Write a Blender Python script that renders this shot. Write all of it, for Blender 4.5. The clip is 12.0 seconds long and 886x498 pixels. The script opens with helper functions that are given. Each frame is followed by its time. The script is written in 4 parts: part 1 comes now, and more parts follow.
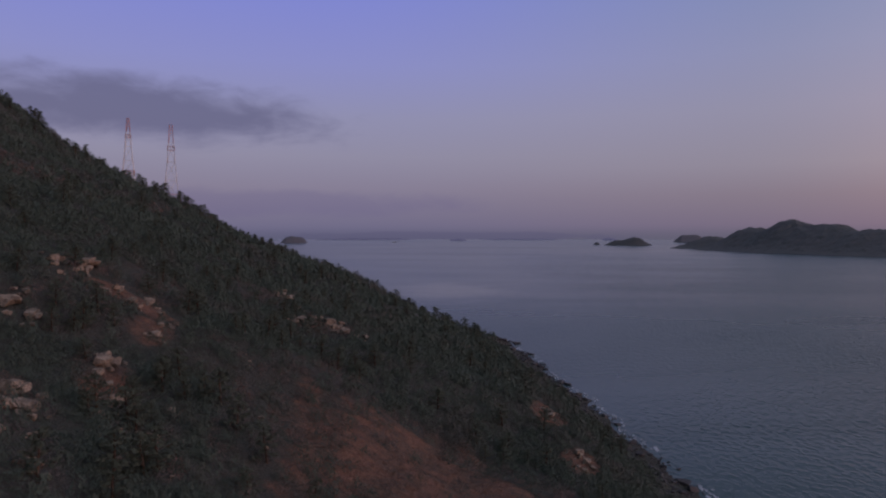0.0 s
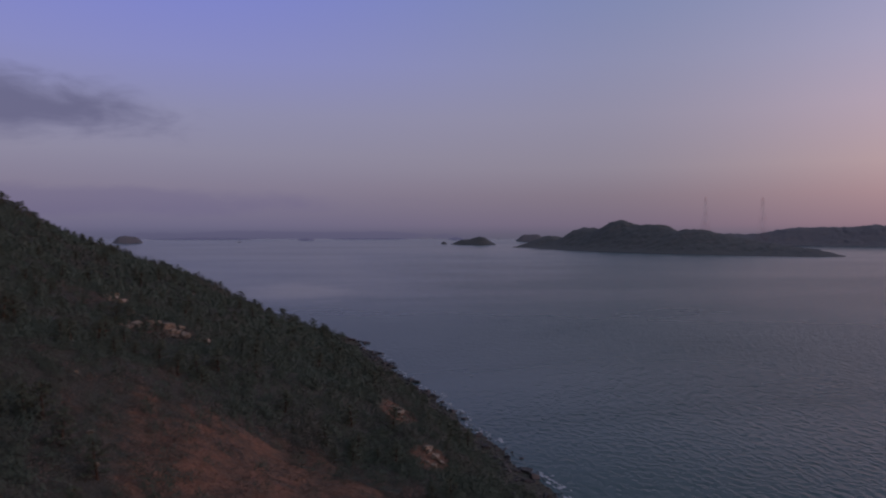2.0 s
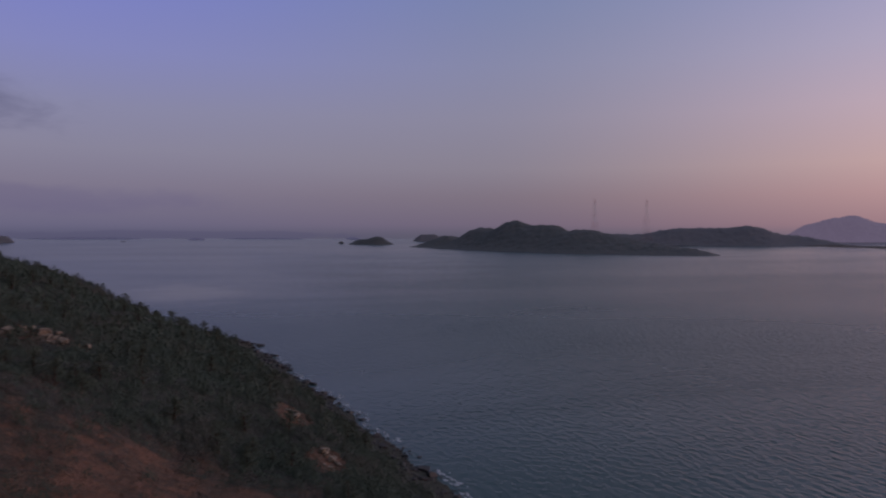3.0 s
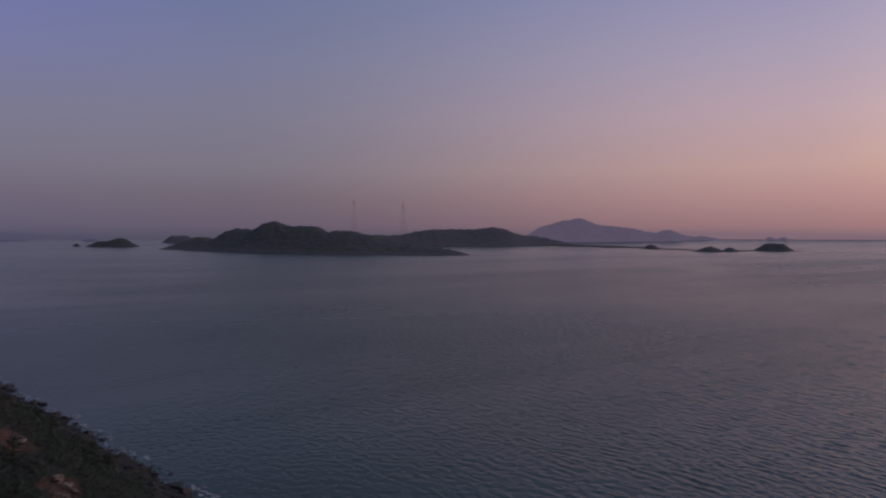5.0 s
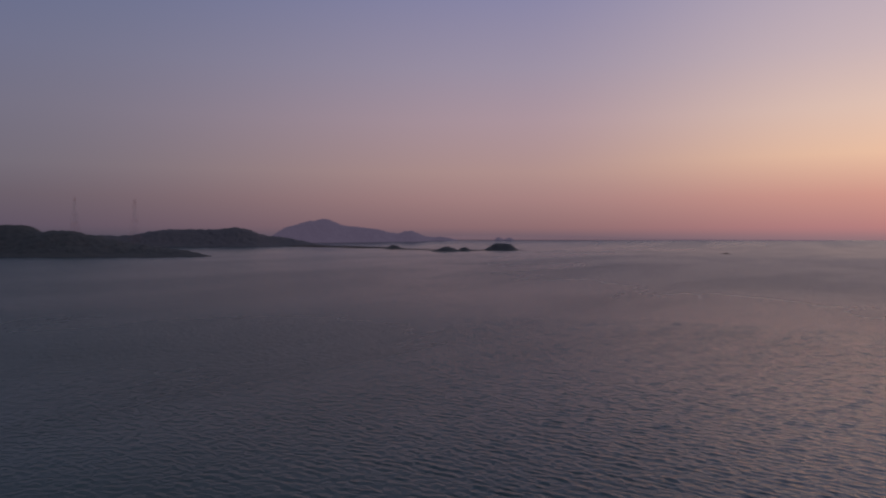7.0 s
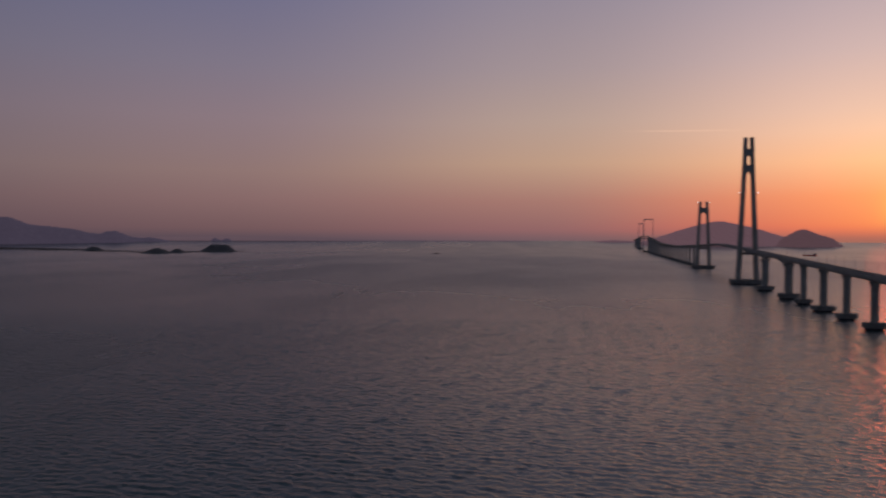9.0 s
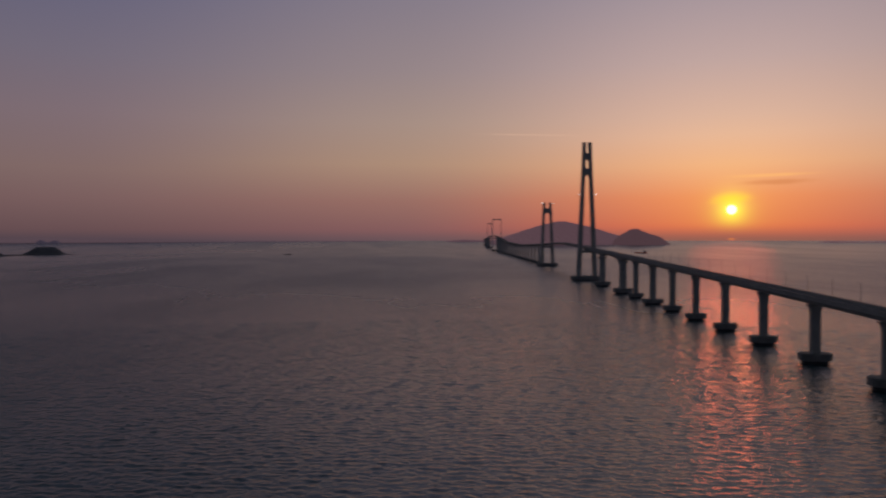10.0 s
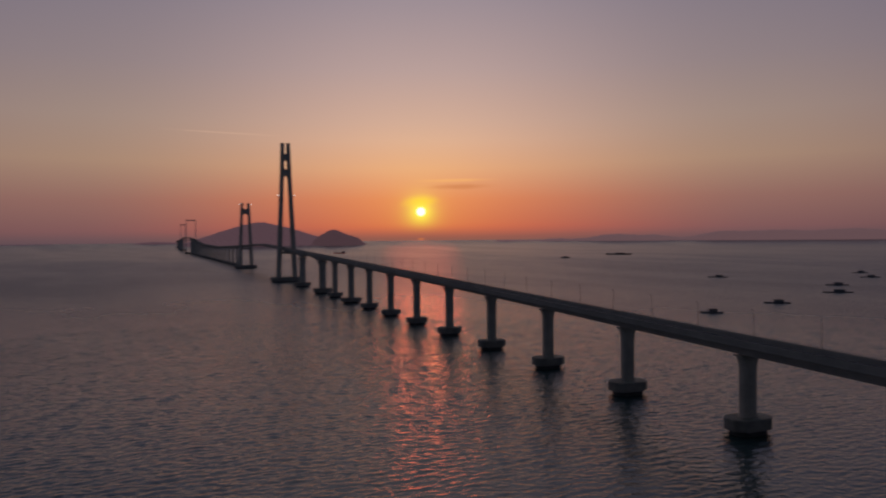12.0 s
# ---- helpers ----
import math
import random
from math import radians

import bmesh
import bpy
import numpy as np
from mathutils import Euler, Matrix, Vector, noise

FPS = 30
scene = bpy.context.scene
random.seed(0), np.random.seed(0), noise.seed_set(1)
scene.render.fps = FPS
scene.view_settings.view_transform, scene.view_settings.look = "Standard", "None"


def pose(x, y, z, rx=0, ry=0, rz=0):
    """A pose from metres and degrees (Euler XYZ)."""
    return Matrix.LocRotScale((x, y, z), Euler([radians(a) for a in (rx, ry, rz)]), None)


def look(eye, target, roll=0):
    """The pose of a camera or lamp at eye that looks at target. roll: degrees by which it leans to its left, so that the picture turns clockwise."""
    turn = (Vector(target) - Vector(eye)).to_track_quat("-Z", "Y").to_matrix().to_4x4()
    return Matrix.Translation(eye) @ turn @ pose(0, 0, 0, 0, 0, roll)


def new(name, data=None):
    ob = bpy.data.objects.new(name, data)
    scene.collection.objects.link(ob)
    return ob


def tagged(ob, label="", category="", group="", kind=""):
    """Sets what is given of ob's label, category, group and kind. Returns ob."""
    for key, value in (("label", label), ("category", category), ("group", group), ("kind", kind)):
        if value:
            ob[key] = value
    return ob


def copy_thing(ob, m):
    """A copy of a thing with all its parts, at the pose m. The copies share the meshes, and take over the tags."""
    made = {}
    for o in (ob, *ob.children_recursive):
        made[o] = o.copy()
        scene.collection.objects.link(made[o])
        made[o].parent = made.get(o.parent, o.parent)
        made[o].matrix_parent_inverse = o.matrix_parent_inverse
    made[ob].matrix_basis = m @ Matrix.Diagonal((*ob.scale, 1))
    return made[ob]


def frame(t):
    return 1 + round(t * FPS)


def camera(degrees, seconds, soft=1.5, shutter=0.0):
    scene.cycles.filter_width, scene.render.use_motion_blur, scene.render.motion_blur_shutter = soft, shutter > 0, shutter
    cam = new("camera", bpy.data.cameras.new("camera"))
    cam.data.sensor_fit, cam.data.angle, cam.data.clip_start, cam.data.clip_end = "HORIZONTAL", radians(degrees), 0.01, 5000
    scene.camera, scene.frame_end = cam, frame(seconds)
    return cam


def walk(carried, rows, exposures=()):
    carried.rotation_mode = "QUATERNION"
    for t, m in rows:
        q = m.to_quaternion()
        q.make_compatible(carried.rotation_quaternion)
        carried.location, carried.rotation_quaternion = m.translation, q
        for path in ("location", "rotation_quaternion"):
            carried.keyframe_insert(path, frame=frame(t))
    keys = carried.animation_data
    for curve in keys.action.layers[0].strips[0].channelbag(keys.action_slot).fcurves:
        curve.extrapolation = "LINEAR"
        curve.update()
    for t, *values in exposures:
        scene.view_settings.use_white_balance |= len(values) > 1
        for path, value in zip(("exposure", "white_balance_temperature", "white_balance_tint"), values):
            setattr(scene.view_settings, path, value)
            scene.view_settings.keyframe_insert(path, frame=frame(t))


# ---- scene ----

# ---- camera: a drone that hovers 62 m over the sea and turns ----
EYE = (0.0, 0.0, 62.0)
cam = camera(63.14, 12.0, soft=2.1, shutter=0.5)
# seconds, heading (clockwise from +y), pitch, roll
PATH = [
    (0.0, 0.00, -1.26, 0.00), (0.5, 1.13, -1.28, -0.06), (1.0, 4.54, -1.31, -0.01), (1.5, 8.25, -1.31, 0.06),
    (2.0, 11.96, -1.29, 0.03), (2.5, 15.76, -1.28, 0.10), (3.0, 20.09, -1.29, 0.16), (5.0, 39.00, -1.16, 0.11),
    (5.5, 43.92, -1.13, 0.04), (6.0, 48.87, -1.13, 0.16), (6.5, 53.90, -1.10, 0.13), (8.5, 75.15, -0.94, 0.40),
    (9.0, 80.94, -0.92, 0.25), (9.5, 86.73, -0.90, 0.11), (10.0, 92.56, -0.89, -0.07), (10.5, 98.47, -0.93, -0.16),
    (11.0, 104.50, -0.94, -0.27), (11.5, 110.60, -0.94, -0.47), (12.0, 116.09, -0.93, -0.53)]


def heading_vector(az, el=0.0):
    a, e = radians(az), radians(el)
    return Vector((math.sin(a) * math.cos(e), math.cos(a) * math.cos(e), math.sin(e)))


walk(cam, [(t, look(EYE, Vector(EYE) + heading_vector(az, el) * 100, roll)) for t, az, el, roll in PATH],
     exposures=[(0, -0.08), (2.0, -0.16), (3.0, -0.26), (5.0, -0.6), (5.5, -0.65), (6.5, -0.8), (8.5, -1.27), (9.5, -1.71), (10.5, -1.87), (12.0, -1.95)])

# ---- sun and sky ----
SUN_AZ, SUN_EL = 114.36, 2.05
SUN_DIR = heading_vector(SUN_AZ, SUN_EL)
sun = new("sun", bpy.data.lights.new("sun", "SUN"))
sun.data.energy, sun.data.angle, sun.data.color = 0.152, radians(6.0), (1.0, 0.135, 0.075)
sun.matrix_world = look(SUN_DIR * 500, (0, 0, 0))


def lin(r, g, b, stops=0.0):
    """Linear colour of an sRGB triple of 0 to 255, brightened by that many stops."""
    out = []
    for c in (r, g, b):
        c /= 255
        out.append((c / 12.92 if c < 0.04045 else ((c + 0.055) / 1.055) ** 2.4) * 2 ** stops)
    return (*out, 1.0)


class Nodes:
    """Short hand for building a node tree."""

    def __init__(self, tree):
        self.tree = tree
        tree.nodes.clear()

    def add(self, kind, **values):
        node = self.tree.nodes.new(kind)
        for key, value in values.items():
            setattr(node, key, value)
        return node

    def put(self, socket, value):
        if isinstance(value, bpy.types.NodeSocket):
            self.tree.links.new(value, socket)
        elif value is not None:
            socket.default_value = value

    def math(self, op, a, b=None, c=None, clamp=False):
        node = self.add("ShaderNodeMath", operation=op, use_clamp=clamp)
        for socket, value in zip(node.inputs, (a, b, c)):
            self.put(socket, value)
        return node.outputs[0]

    def vmath(self, op, a, b=None, out=0):
        node = self.add("ShaderNodeVectorMath", operation=op)
        self.put(node.inputs[0], a)
        self.put(node.inputs[1], b)
        return node.outputs[out]

    def smooth(self, value, lo, hi, to_lo=0.0, to_hi=1.0):
        node = self.add("ShaderNodeMapRange", interpolation_type="SMOOTHSTEP")
        for i, v in enumerate((value, lo, hi, to_lo, to_hi)):
            self.put(node.inputs[i], v)
        return node.outputs[0]

    def ramp(self, fac, stops):
        node = self.add("ShaderNodeValToRGB")
        el = node.color_ramp.elements
        while len(el) < len(stops):
            el.new(0.5)
        for e, (p, c) in zip(el, sorted(stops)):
            e.position, e.color = p, c
        self.put(node.inputs[0], fac)
        return node.outputs[0]

    def mix(self, fac, a, b, blend="MIX"):
        node = self.add("ShaderNodeMix", data_type="RGBA", blend_type=blend)
        self.put(node.inputs[0], fac)
        self.put(node.inputs[6], a)
        self.put(node.inputs[7], b)
        return node.outputs[2]

    def noise(self, vector, scale, detail=4.0, rough=0.55, distort=0.0):
        node = self.add("ShaderNodeTexNoise")
        self.put(node.inputs["Vector"], vector)
        node.inputs["Scale"].default_value = scale
        node.inputs["Detail"].default_value = detail
        node.inputs["Roughness"].default_value = rough
        node.inputs["Distortion"].default_value = distort
        return node.outputs[0]


world = bpy.data.worlds.new("evening_sky")
scene.world = world
world.use_nodes = True
n = Nodes(world.node_tree)
direction = n.add("ShaderNodeTexCoord").outputs["Generated"]
xyz = n.add("ShaderNodeSeparateXYZ")
n.put(xyz.inputs[0], direction)
X, Y, Z = xyz.outputs
elev = n.math("MULTIPLY", n.math("ARCSINE", Z), 180 / math.pi)
azim = n.math("MULTIPLY", n.math("ARCTAN2", X, Y), 180 / math.pi)
flat = n.math("SQRT", n.math("ADD", n.math("MULTIPLY", X, X), n.math("MULTIPLY", Y, Y)))
sx, sy = math.sin(radians(SUN_AZ)), math.cos(radians(SUN_AZ))
cos_a = n.math("DIVIDE", n.math("ADD", n.math("MULTIPLY", X, sx), n.math("MULTIPLY", Y, sy)), n.math("MAXIMUM", flat, 0.001))
delta = n.math("MULTIPLY", n.math("ARCCOSINE", n.math("MINIMUM", n.math("MAXIMUM", cos_a, -1.0), 1.0)), 180 / math.pi)
fac = n.math("DIVIDE", n.math("ADD", elev, 2.0), 62.0, clamp=True)


def sky_column(stops, rows):
    return n.ramp(fac, [((e + 2) / 62, lin(*c, stops)) for e, c in rows])


opposite = sky_column(0.0, [(-0.6, (92, 93, 118)), (0.0, (100, 99, 127)), (0.5, (112, 109, 138)), (3.5, (134, 127, 152)), (6, (144, 140, 166)), (9, (145, 144, 179)),
                            (13, (140, 143, 201)), (18, (129, 136, 212)), (25, (71, 90, 101)), (40, (46, 62, 68)), (60, (36, 52, 54))])
across = sky_column(0.1, [(-0.6, (94, 92, 108)), (0.0, (104, 98, 116)), (0.6, (118, 106, 126)), (2.8, (130, 118, 133)), (5, (142, 134, 150)), (9, (145, 141, 164)),
                          (13, (140, 142, 173)), (18, (128, 138, 177)), (25, (74, 92, 107)), (40, (46, 63, 70)), (60, (36, 50, 56))])
side = sky_column(0.65, [(-0.6, (108, 94, 106)), (0.0, (122, 102, 114)), (0.6, (150, 115, 120)), (2.9, (176, 137, 138)), (5, (188, 153, 150)), (9, (184, 158, 168)),
                         (13, (168, 155, 176)), (18, (148, 144, 178)), (26, (116, 132, 166)), (40, (83, 105, 137)), (60, (63, 85, 116))])
warm = sky_column(1.85, [(-0.6, (94, 76, 84)), (0.0, (106, 82, 88)), (0.6, (127, 88, 91)), (2.9, (148, 106, 99)), (5.8, (170, 138, 118)), (9, (163, 140, 130)),
                         (13, (147, 131, 134)), (18, (132, 122, 134)), (26, (130, 126, 152)), (40, (122, 122, 154)), (60, (108, 112, 147))])
sunset = sky_column(1.95, [(-0.6, (112, 78, 78)), (0.0, (132, 82, 78)), (0.8, (195, 91, 75)), (3, (212, 120, 88)), (5.4, (219, 159, 123)), (7.6, (212, 167, 144)), (9, (203, 165, 149)),
                           (13, (180, 155, 153)), (18, (155, 140, 148)), (26, (170, 158, 170)), (40, (174, 166, 182)), (60, (164, 159, 176))])


def blend(lo, hi):
    node = n.add("ShaderNodeMapRange", interpolation_type="SMOOTHSTEP")
    for i, v in enumerate((delta, lo, hi)):
        n.put(node.inputs[i], v)
    return node.outputs[0]


sky = n.mix(blend(80, 126), across, opposite)
sky = n.mix(blend(42, 93), side, sky)
sky = n.mix(blend(22, 50), warm, sky)
sky = n.mix(blend(1, 26), sunset, sky)

# glow round the sun, and its disc
angle = n.math("MULTIPLY", n.math("ARCCOSINE", n.math("MINIMUM", n.vmath("DOT_PRODUCT", direction, tuple(SUN_DIR), out=1), 1.0)), 180 / math.pi)


def add_scaled(base, colour, f):
    node = n.add("ShaderNodeVectorMath", operation="SCALE")
    node.inputs[0].default_value = colour
    n.put(node.inputs[3], f)
    return n.vmath("ADD", base, node.outputs[0])


def falloff(width, power):
    return n.math("EXPONENT", n.math("MULTIPLY", n.math("POWER", n.math("DIVIDE", angle, width), power), -1.0))


above = n.smooth(elev, 0.0, 1.3)
sky = add_scaled(sky, (0.55, 0.45, 0.0), n.math("MULTIPLY", falloff(4.5, 1.0), above))
sky = add_scaled(sky, (1.5, 3.4, 0.0), n.math("MULTIPLY", falloff(0.80, 1.3), above))
sky = add_scaled(sky, (2.5, 3.5, 4.5), n.smooth(angle, 0.42, 0.22))

# clouds: one long dark bank away from the sun, thin streaks by the sun, a low haze bank
cvec = n.add("ShaderNodeCombineXYZ")
n.put(cvec.inputs[0], azim)
n.put(cvec.inputs[1], n.math("MULTIPLY", elev, 2.6))
streaks = n.noise(cvec.outputs[0], 0.22, 5.0, 0.55, 0.3)


def bank(az, el, half_az, half_el, lo, hi, slope=0.0):
    da = n.math("DIVIDE", n.math("SUBTRACT", azim, az), half_az)
    middle = n.math("ADD", el, n.math("MULTIPLY", n.math("SUBTRACT", azim, az), slope))
    de = n.math("DIVIDE", n.math("SUBTRACT", elev, middle), half_el)
    r = n.math("SQRT", n.math("ADD", n.math("MULTIPLY", da, da), n.math("MULTIPLY", de, de)))
    body = n.math("SUBTRACT", n.math("ADD", n.math("SUBTRACT", 1.0, r), n.math("MULTIPLY", streaks, 1.15)), 0.56)
    return n.smooth(body, lo, hi)


sky = n.mix(n.math("MULTIPLY", bank(-22.8, 9.05, 17, 2.6, -0.05, 0.65, -0.045), 0.85), sky, lin(100, 99, 134))
sky = n.mix(n.math("MULTIPLY", bank(-17, 2.3, 26, 1.3, 0.0, 0.6), 0.35), sky, lin(104, 98, 138))
sky = n.mix(n.math("MULTIPLY", bank(0.5, -0.25, 14, 0.42, 0.0, 0.3), 0.45), sky, lin(90, 88, 119))
sky = n.mix(n.math("MULTIPLY", bank(117.6, 4.0, 4.2, 0.34, 0.1, 0.8, 0.02), 0.5), sky, lin(190, 112, 68, 1.95))
sky = n.mix(n.math("MULTIPLY", bank(99, 8.05, 5.5, 0.08, 0.1, 0.5, -0.03), 0.25), sky, lin(235, 190, 160, 1.9))

sky = n.mix(n.math("MULTIPLY", bank(114.4, 2.9, 2.0, 0.75, 0.1, 1.0, 0.08), 0.5), sky, lin(254, 222, 36, 2.0))
sky = n.mix(n.math("MULTIPLY", bank(117.2, 4.5, 4.4, 0.20, 0.1, 0.9, 0.015), 0.45), sky, lin(244, 180, 105, 2.0))
# the sun's glint on the far water, painted into the sky at the horizon
sky = n.mix(n.math("MULTIPLY", bank(114.36, -0.12, 0.45, 0.10, 0.2, 0.7), 0.7), sky, lin(250, 128, 70, 1.95))

nishita = n.add("ShaderNodeTexSky", sky_type="NISHITA", sun_disc=False)
nishita.sun_elevation, nishita.sun_rotation = radians(SUN_EL), radians(SUN_AZ)
back = n.add("ShaderNodeBackground")
n.put(back.inputs[0], sky)
tint = n.add("ShaderNodeBackground")
n.put(tint.inputs[0], nishita.outputs[0])
tint.inputs[1].default_value = 0.008
both = n.add("ShaderNodeAddShader")
n.put(both.inputs[0], back.outputs[0])
n.put(both.inputs[1], tint.outputs[0])
n.put(n.add("ShaderNodeOutputWorld").inputs[0], both.outputs[0])

# ---- materials ----


def material(name):
    m = bpy.data.materials.new(name)
    m.use_nodes = True
    k = Nodes(m.node_tree)
    shader = k.add("ShaderNodeBsdfPrincipled")
    k.put(k.add("ShaderNodeOutputMaterial").inputs[0], shader.outputs[0])
    return m, k, shader


def mottled(name, dark, light, scale, rough=0.9, fine=8.0, bump=0.3, depth=0.1, metal=0.0, island=0.0, haze=None, haze_strength=1.0):
    """A two-scale mottled surface in object space, with fine relief."""
    m, k, shader = material(name)
    place = k.add("ShaderNodeNewGeometry")
    pos = place.outputs["Position"]
    big = k.noise(pos, scale, 4.0, 0.6)
    small = k.noise(pos, scale * fine, 3.0, 0.6)
    f = k.math("ADD", k.math("MULTIPLY", k.smooth(big, 0.35, 0.65), 0.65), k.math("MULTIPLY", k.smooth(small, 0.3, 0.7), 0.35))
    if island:
        f = k.math("ADD", f, k.math("MULTIPLY", k.math("SUBTRACT", place.outputs["Random Per Island"], 0.5), island), clamp=True)
    k.put(shader.inputs["Base Color"], k.mix(f, (*dark, 1), (*light, 1)))
    shader.inputs["Roughness"].default_value = rough
    shader.inputs["Metallic"].default_value = metal
    if rough > 0.84:
        shader.inputs["Specular IOR Level"].default_value = 0.15
    if bump:
        b = k.add("ShaderNodeBump")
        b.inputs["Strength"].default_value, b.inputs["Distance"].default_value = bump, depth
        k.put(b.inputs["Height"], small)
        k.put(shader.inputs["Normal"], b.outputs[0])
    # painted haze: an even glow stands in for the air before far land
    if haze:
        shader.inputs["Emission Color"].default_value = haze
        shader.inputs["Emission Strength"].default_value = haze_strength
    return m


def vegetation(name, green, brown, share, island=0.6):
    """Leaves: green and winter-brown stands in patches, each leaf a little different."""
    m, k, shader = material(name)
    place = k.add("ShaderNodeNewGeometry")
    pos = place.outputs["Position"]
    stand = k.smooth(k.noise(pos, 0.045, 4.0, 0.6), 0.62 - share * 0.4, 0.74 - share * 0.4)
    bush = k.smooth(k.noise(pos, 0.35, 2.0, 0.5), 0.3, 0.7)
    one = place.outputs["Random Per Island"]
    colour = k.mix(stand, (*green, 1), (*brown, 1))
    colour = k.mix(k.math("MULTIPLY", bush, 0.55), colour, (0.070, 0.080, 0.055, 1))
    value = k.math("ADD", 1.0 - island / 2, k.math("MULTIPLY", one, island))
    hsv = k.add("ShaderNodeHueSaturation")
    k.put(hsv.inputs["Value"], value)
    k.put(hsv.inputs["Color"], colour)
    k.put(shader.inputs["Base Color"], hsv.outputs[0])
    # needles and twigs scatter the light: the shading follows the clump, not each blade
    facing = k.vmath("ADD", k.vmath("MULTIPLY", place.outputs["Normal"], (0.45, 0.45, 0.45)), (0.0, 0.0, 0.75))
    k.put(shader.inputs["Normal"], k.vmath("NORMALIZE", facing))
    shader.inputs["Roughness"].default_value = 0.75
    shader.inputs["Specular IOR Level"].default_value = 0.2
    return m


MAT_EARTH, k, shader = material("hillside_earth")
pos = k.add("ShaderNodeNewGeometry").outputs["Position"]
dry = k.smooth(k.noise(pos, 0.06, 4.0, 0.6), 0.35, 0.65)
grain = k.smooth(k.noise(pos, 0.9, 5.0, 0.65), 0.25, 0.75)
tuft = k.smooth(k.noise(pos, 3.5, 3.0, 0.6), 0.35, 0.65)
litter = k.mix(dry, (0.044, 0.052, 0.036, 1), (0.058, 0.056, 0.042, 1))
litter = k.mix(k.math("MULTIPLY", grain, 0.5), litter, (0.074, 0.064, 0.050, 1))
soil = k.mix(k.smooth(k.noise(pos, 0.16, 4.0, 0.65), 0.42, 0.60), (0.085, 0.062, 0.046, 1), (0.225, 0.102, 0.062, 1))
soil = k.mix(k.math("MULTIPLY", grain, 0.55), soil, (0.34, 0.165, 0.088, 1))
soil = k.mix(k.math("MULTIPLY", tuft, 0.5), soil, (0.080, 0.056, 0.038, 1))
# bare ground: the clearing, two eroded banks over the shore and the worn gullies between the rocks, all ragged ovals
SCARS = ((-3.0, 111.0, 18.0, 24.0), (29.5, 150.0, 4.5, 7.0), (26.0, 175.0, 4.0, 7.0), (-57.0, 131.0, 6.5, 3.2), (-49.5, 122.0, 3.5, 5.0), (-30.0, 190.0, 9.0, 6.0), (-47.0, 100.0, 2.8, 5.0))
rim = 9.0
for cx, cy, ra, rb in SCARS:
    spot = k.vmath("MULTIPLY", k.vmath("SUBTRACT", pos, (cx, cy, 0.0)), (1 / ra, 1 / rb, 0.0))
    rim = k.math("MINIMUM", rim, k.vmath("LENGTH", spot, out=1))
rim = k.math("ADD", rim, k.math("MULTIPLY", k.math("SUBTRACT", k.noise(pos, 0.12, 4.0, 0.65), 0.5), 1.9))
colour = k.mix(k.smooth(rim, 0.85, 1.35), soil, litter)
k.put(shader.inputs["Base Color"], colour)
shader.inputs["Roughness"].default_value = 0.95
b = k.add("ShaderNodeBump")
b.inputs["Strength"].default_value, b.inputs["Distance"].default_value = 0.8, 0.5
k.put(b.inputs["Height"], k.math("ADD", grain, k.math("MULTIPLY", tuft, 0.4)))
k.put(shader.inputs["Normal"], b.outputs[0])

MAT_WATER, k, shader = material("sea_water")
geo = k.add("ShaderNodeNewGeometry")
mapping = k.add("ShaderNodeMapping", vector_type="TEXTURE")
mapping.inputs["Rotation"].default_value = (0, 0, radians(-95))
mapping.inputs["Scale"].default_value = (2.2, 1.0, 1.0)
k.put(mapping.inputs[0], geo.outputs["Position"])
wind = mapping.outputs[0]
# reach: distance from the origin under the camera; relief and roughness vary with it
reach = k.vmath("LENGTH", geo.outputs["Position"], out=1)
chop = k.noise(wind, 0.5, 2.0, 0.5, 0.4)
wave = k.noise(wind, 0.24, 2.0, 0.5, 0.4)
cross = k.noise(geo.outputs["Position"], 0.5, 2.0, 0.5, 0.3)
calm_map = k.add("ShaderNodeMapping")
calm_map.inputs["Rotation"].default_value = (0, 0, radians(-12))
calm_map.inputs["Scale"].default_value = (0.35, 1.0, 1.0)
k.put(calm_map.inputs[0], geo.outputs["Position"])
calm = k.smooth(k.noise(calm_map.outputs[0], 0.0042, 5.0, 0.6, 0.8), 0.38, 0.66)
east = k.add("ShaderNodeSeparateXYZ")
k.put(east.inputs[0], geo.outputs["Position"])
# water lies smoother close by the headland
lee_side = k.smooth(east.outputs[0], 70, 230, 0.35, 1.0)
# a short steep chop fills the bay, the sound carries longer waves
bay = k.smooth(k.math("ARCTAN2", east.outputs[0], east.outputs[1]), radians(50), radians(92), 1.0, 0.0)
sound = k.math("SUBTRACT", 1.0, bay)
sound_bearing = k.smooth(k.math("ARCTAN2", east.outputs[0], east.outputs[1]), radians(46), radians(76))
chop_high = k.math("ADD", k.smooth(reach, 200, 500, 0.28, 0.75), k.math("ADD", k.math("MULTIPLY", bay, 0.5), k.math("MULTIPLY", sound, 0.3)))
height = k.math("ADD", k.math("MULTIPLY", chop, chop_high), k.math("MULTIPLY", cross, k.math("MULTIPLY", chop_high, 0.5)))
height = k.math("MULTIPLY", lee_side, k.math("ADD", height, k.math("MULTIPLY", wave, k.math("ADD", k.smooth(reach, 240, 700, 0.15, 0.9), k.math("MULTIPLY", sound_bearing, k.smooth(reach, 400, 800, 0.0, 0.5))))))
b = k.add("ShaderNodeBump")
b.inputs["Distance"].default_value = 1.0
slick_at = k.vmath("MULTIPLY", k.vmath("SUBTRACT", geo.outputs["Position"], (2.0, 770.0, 0.0)), (1 / 58, 1 / 130, 0.0))
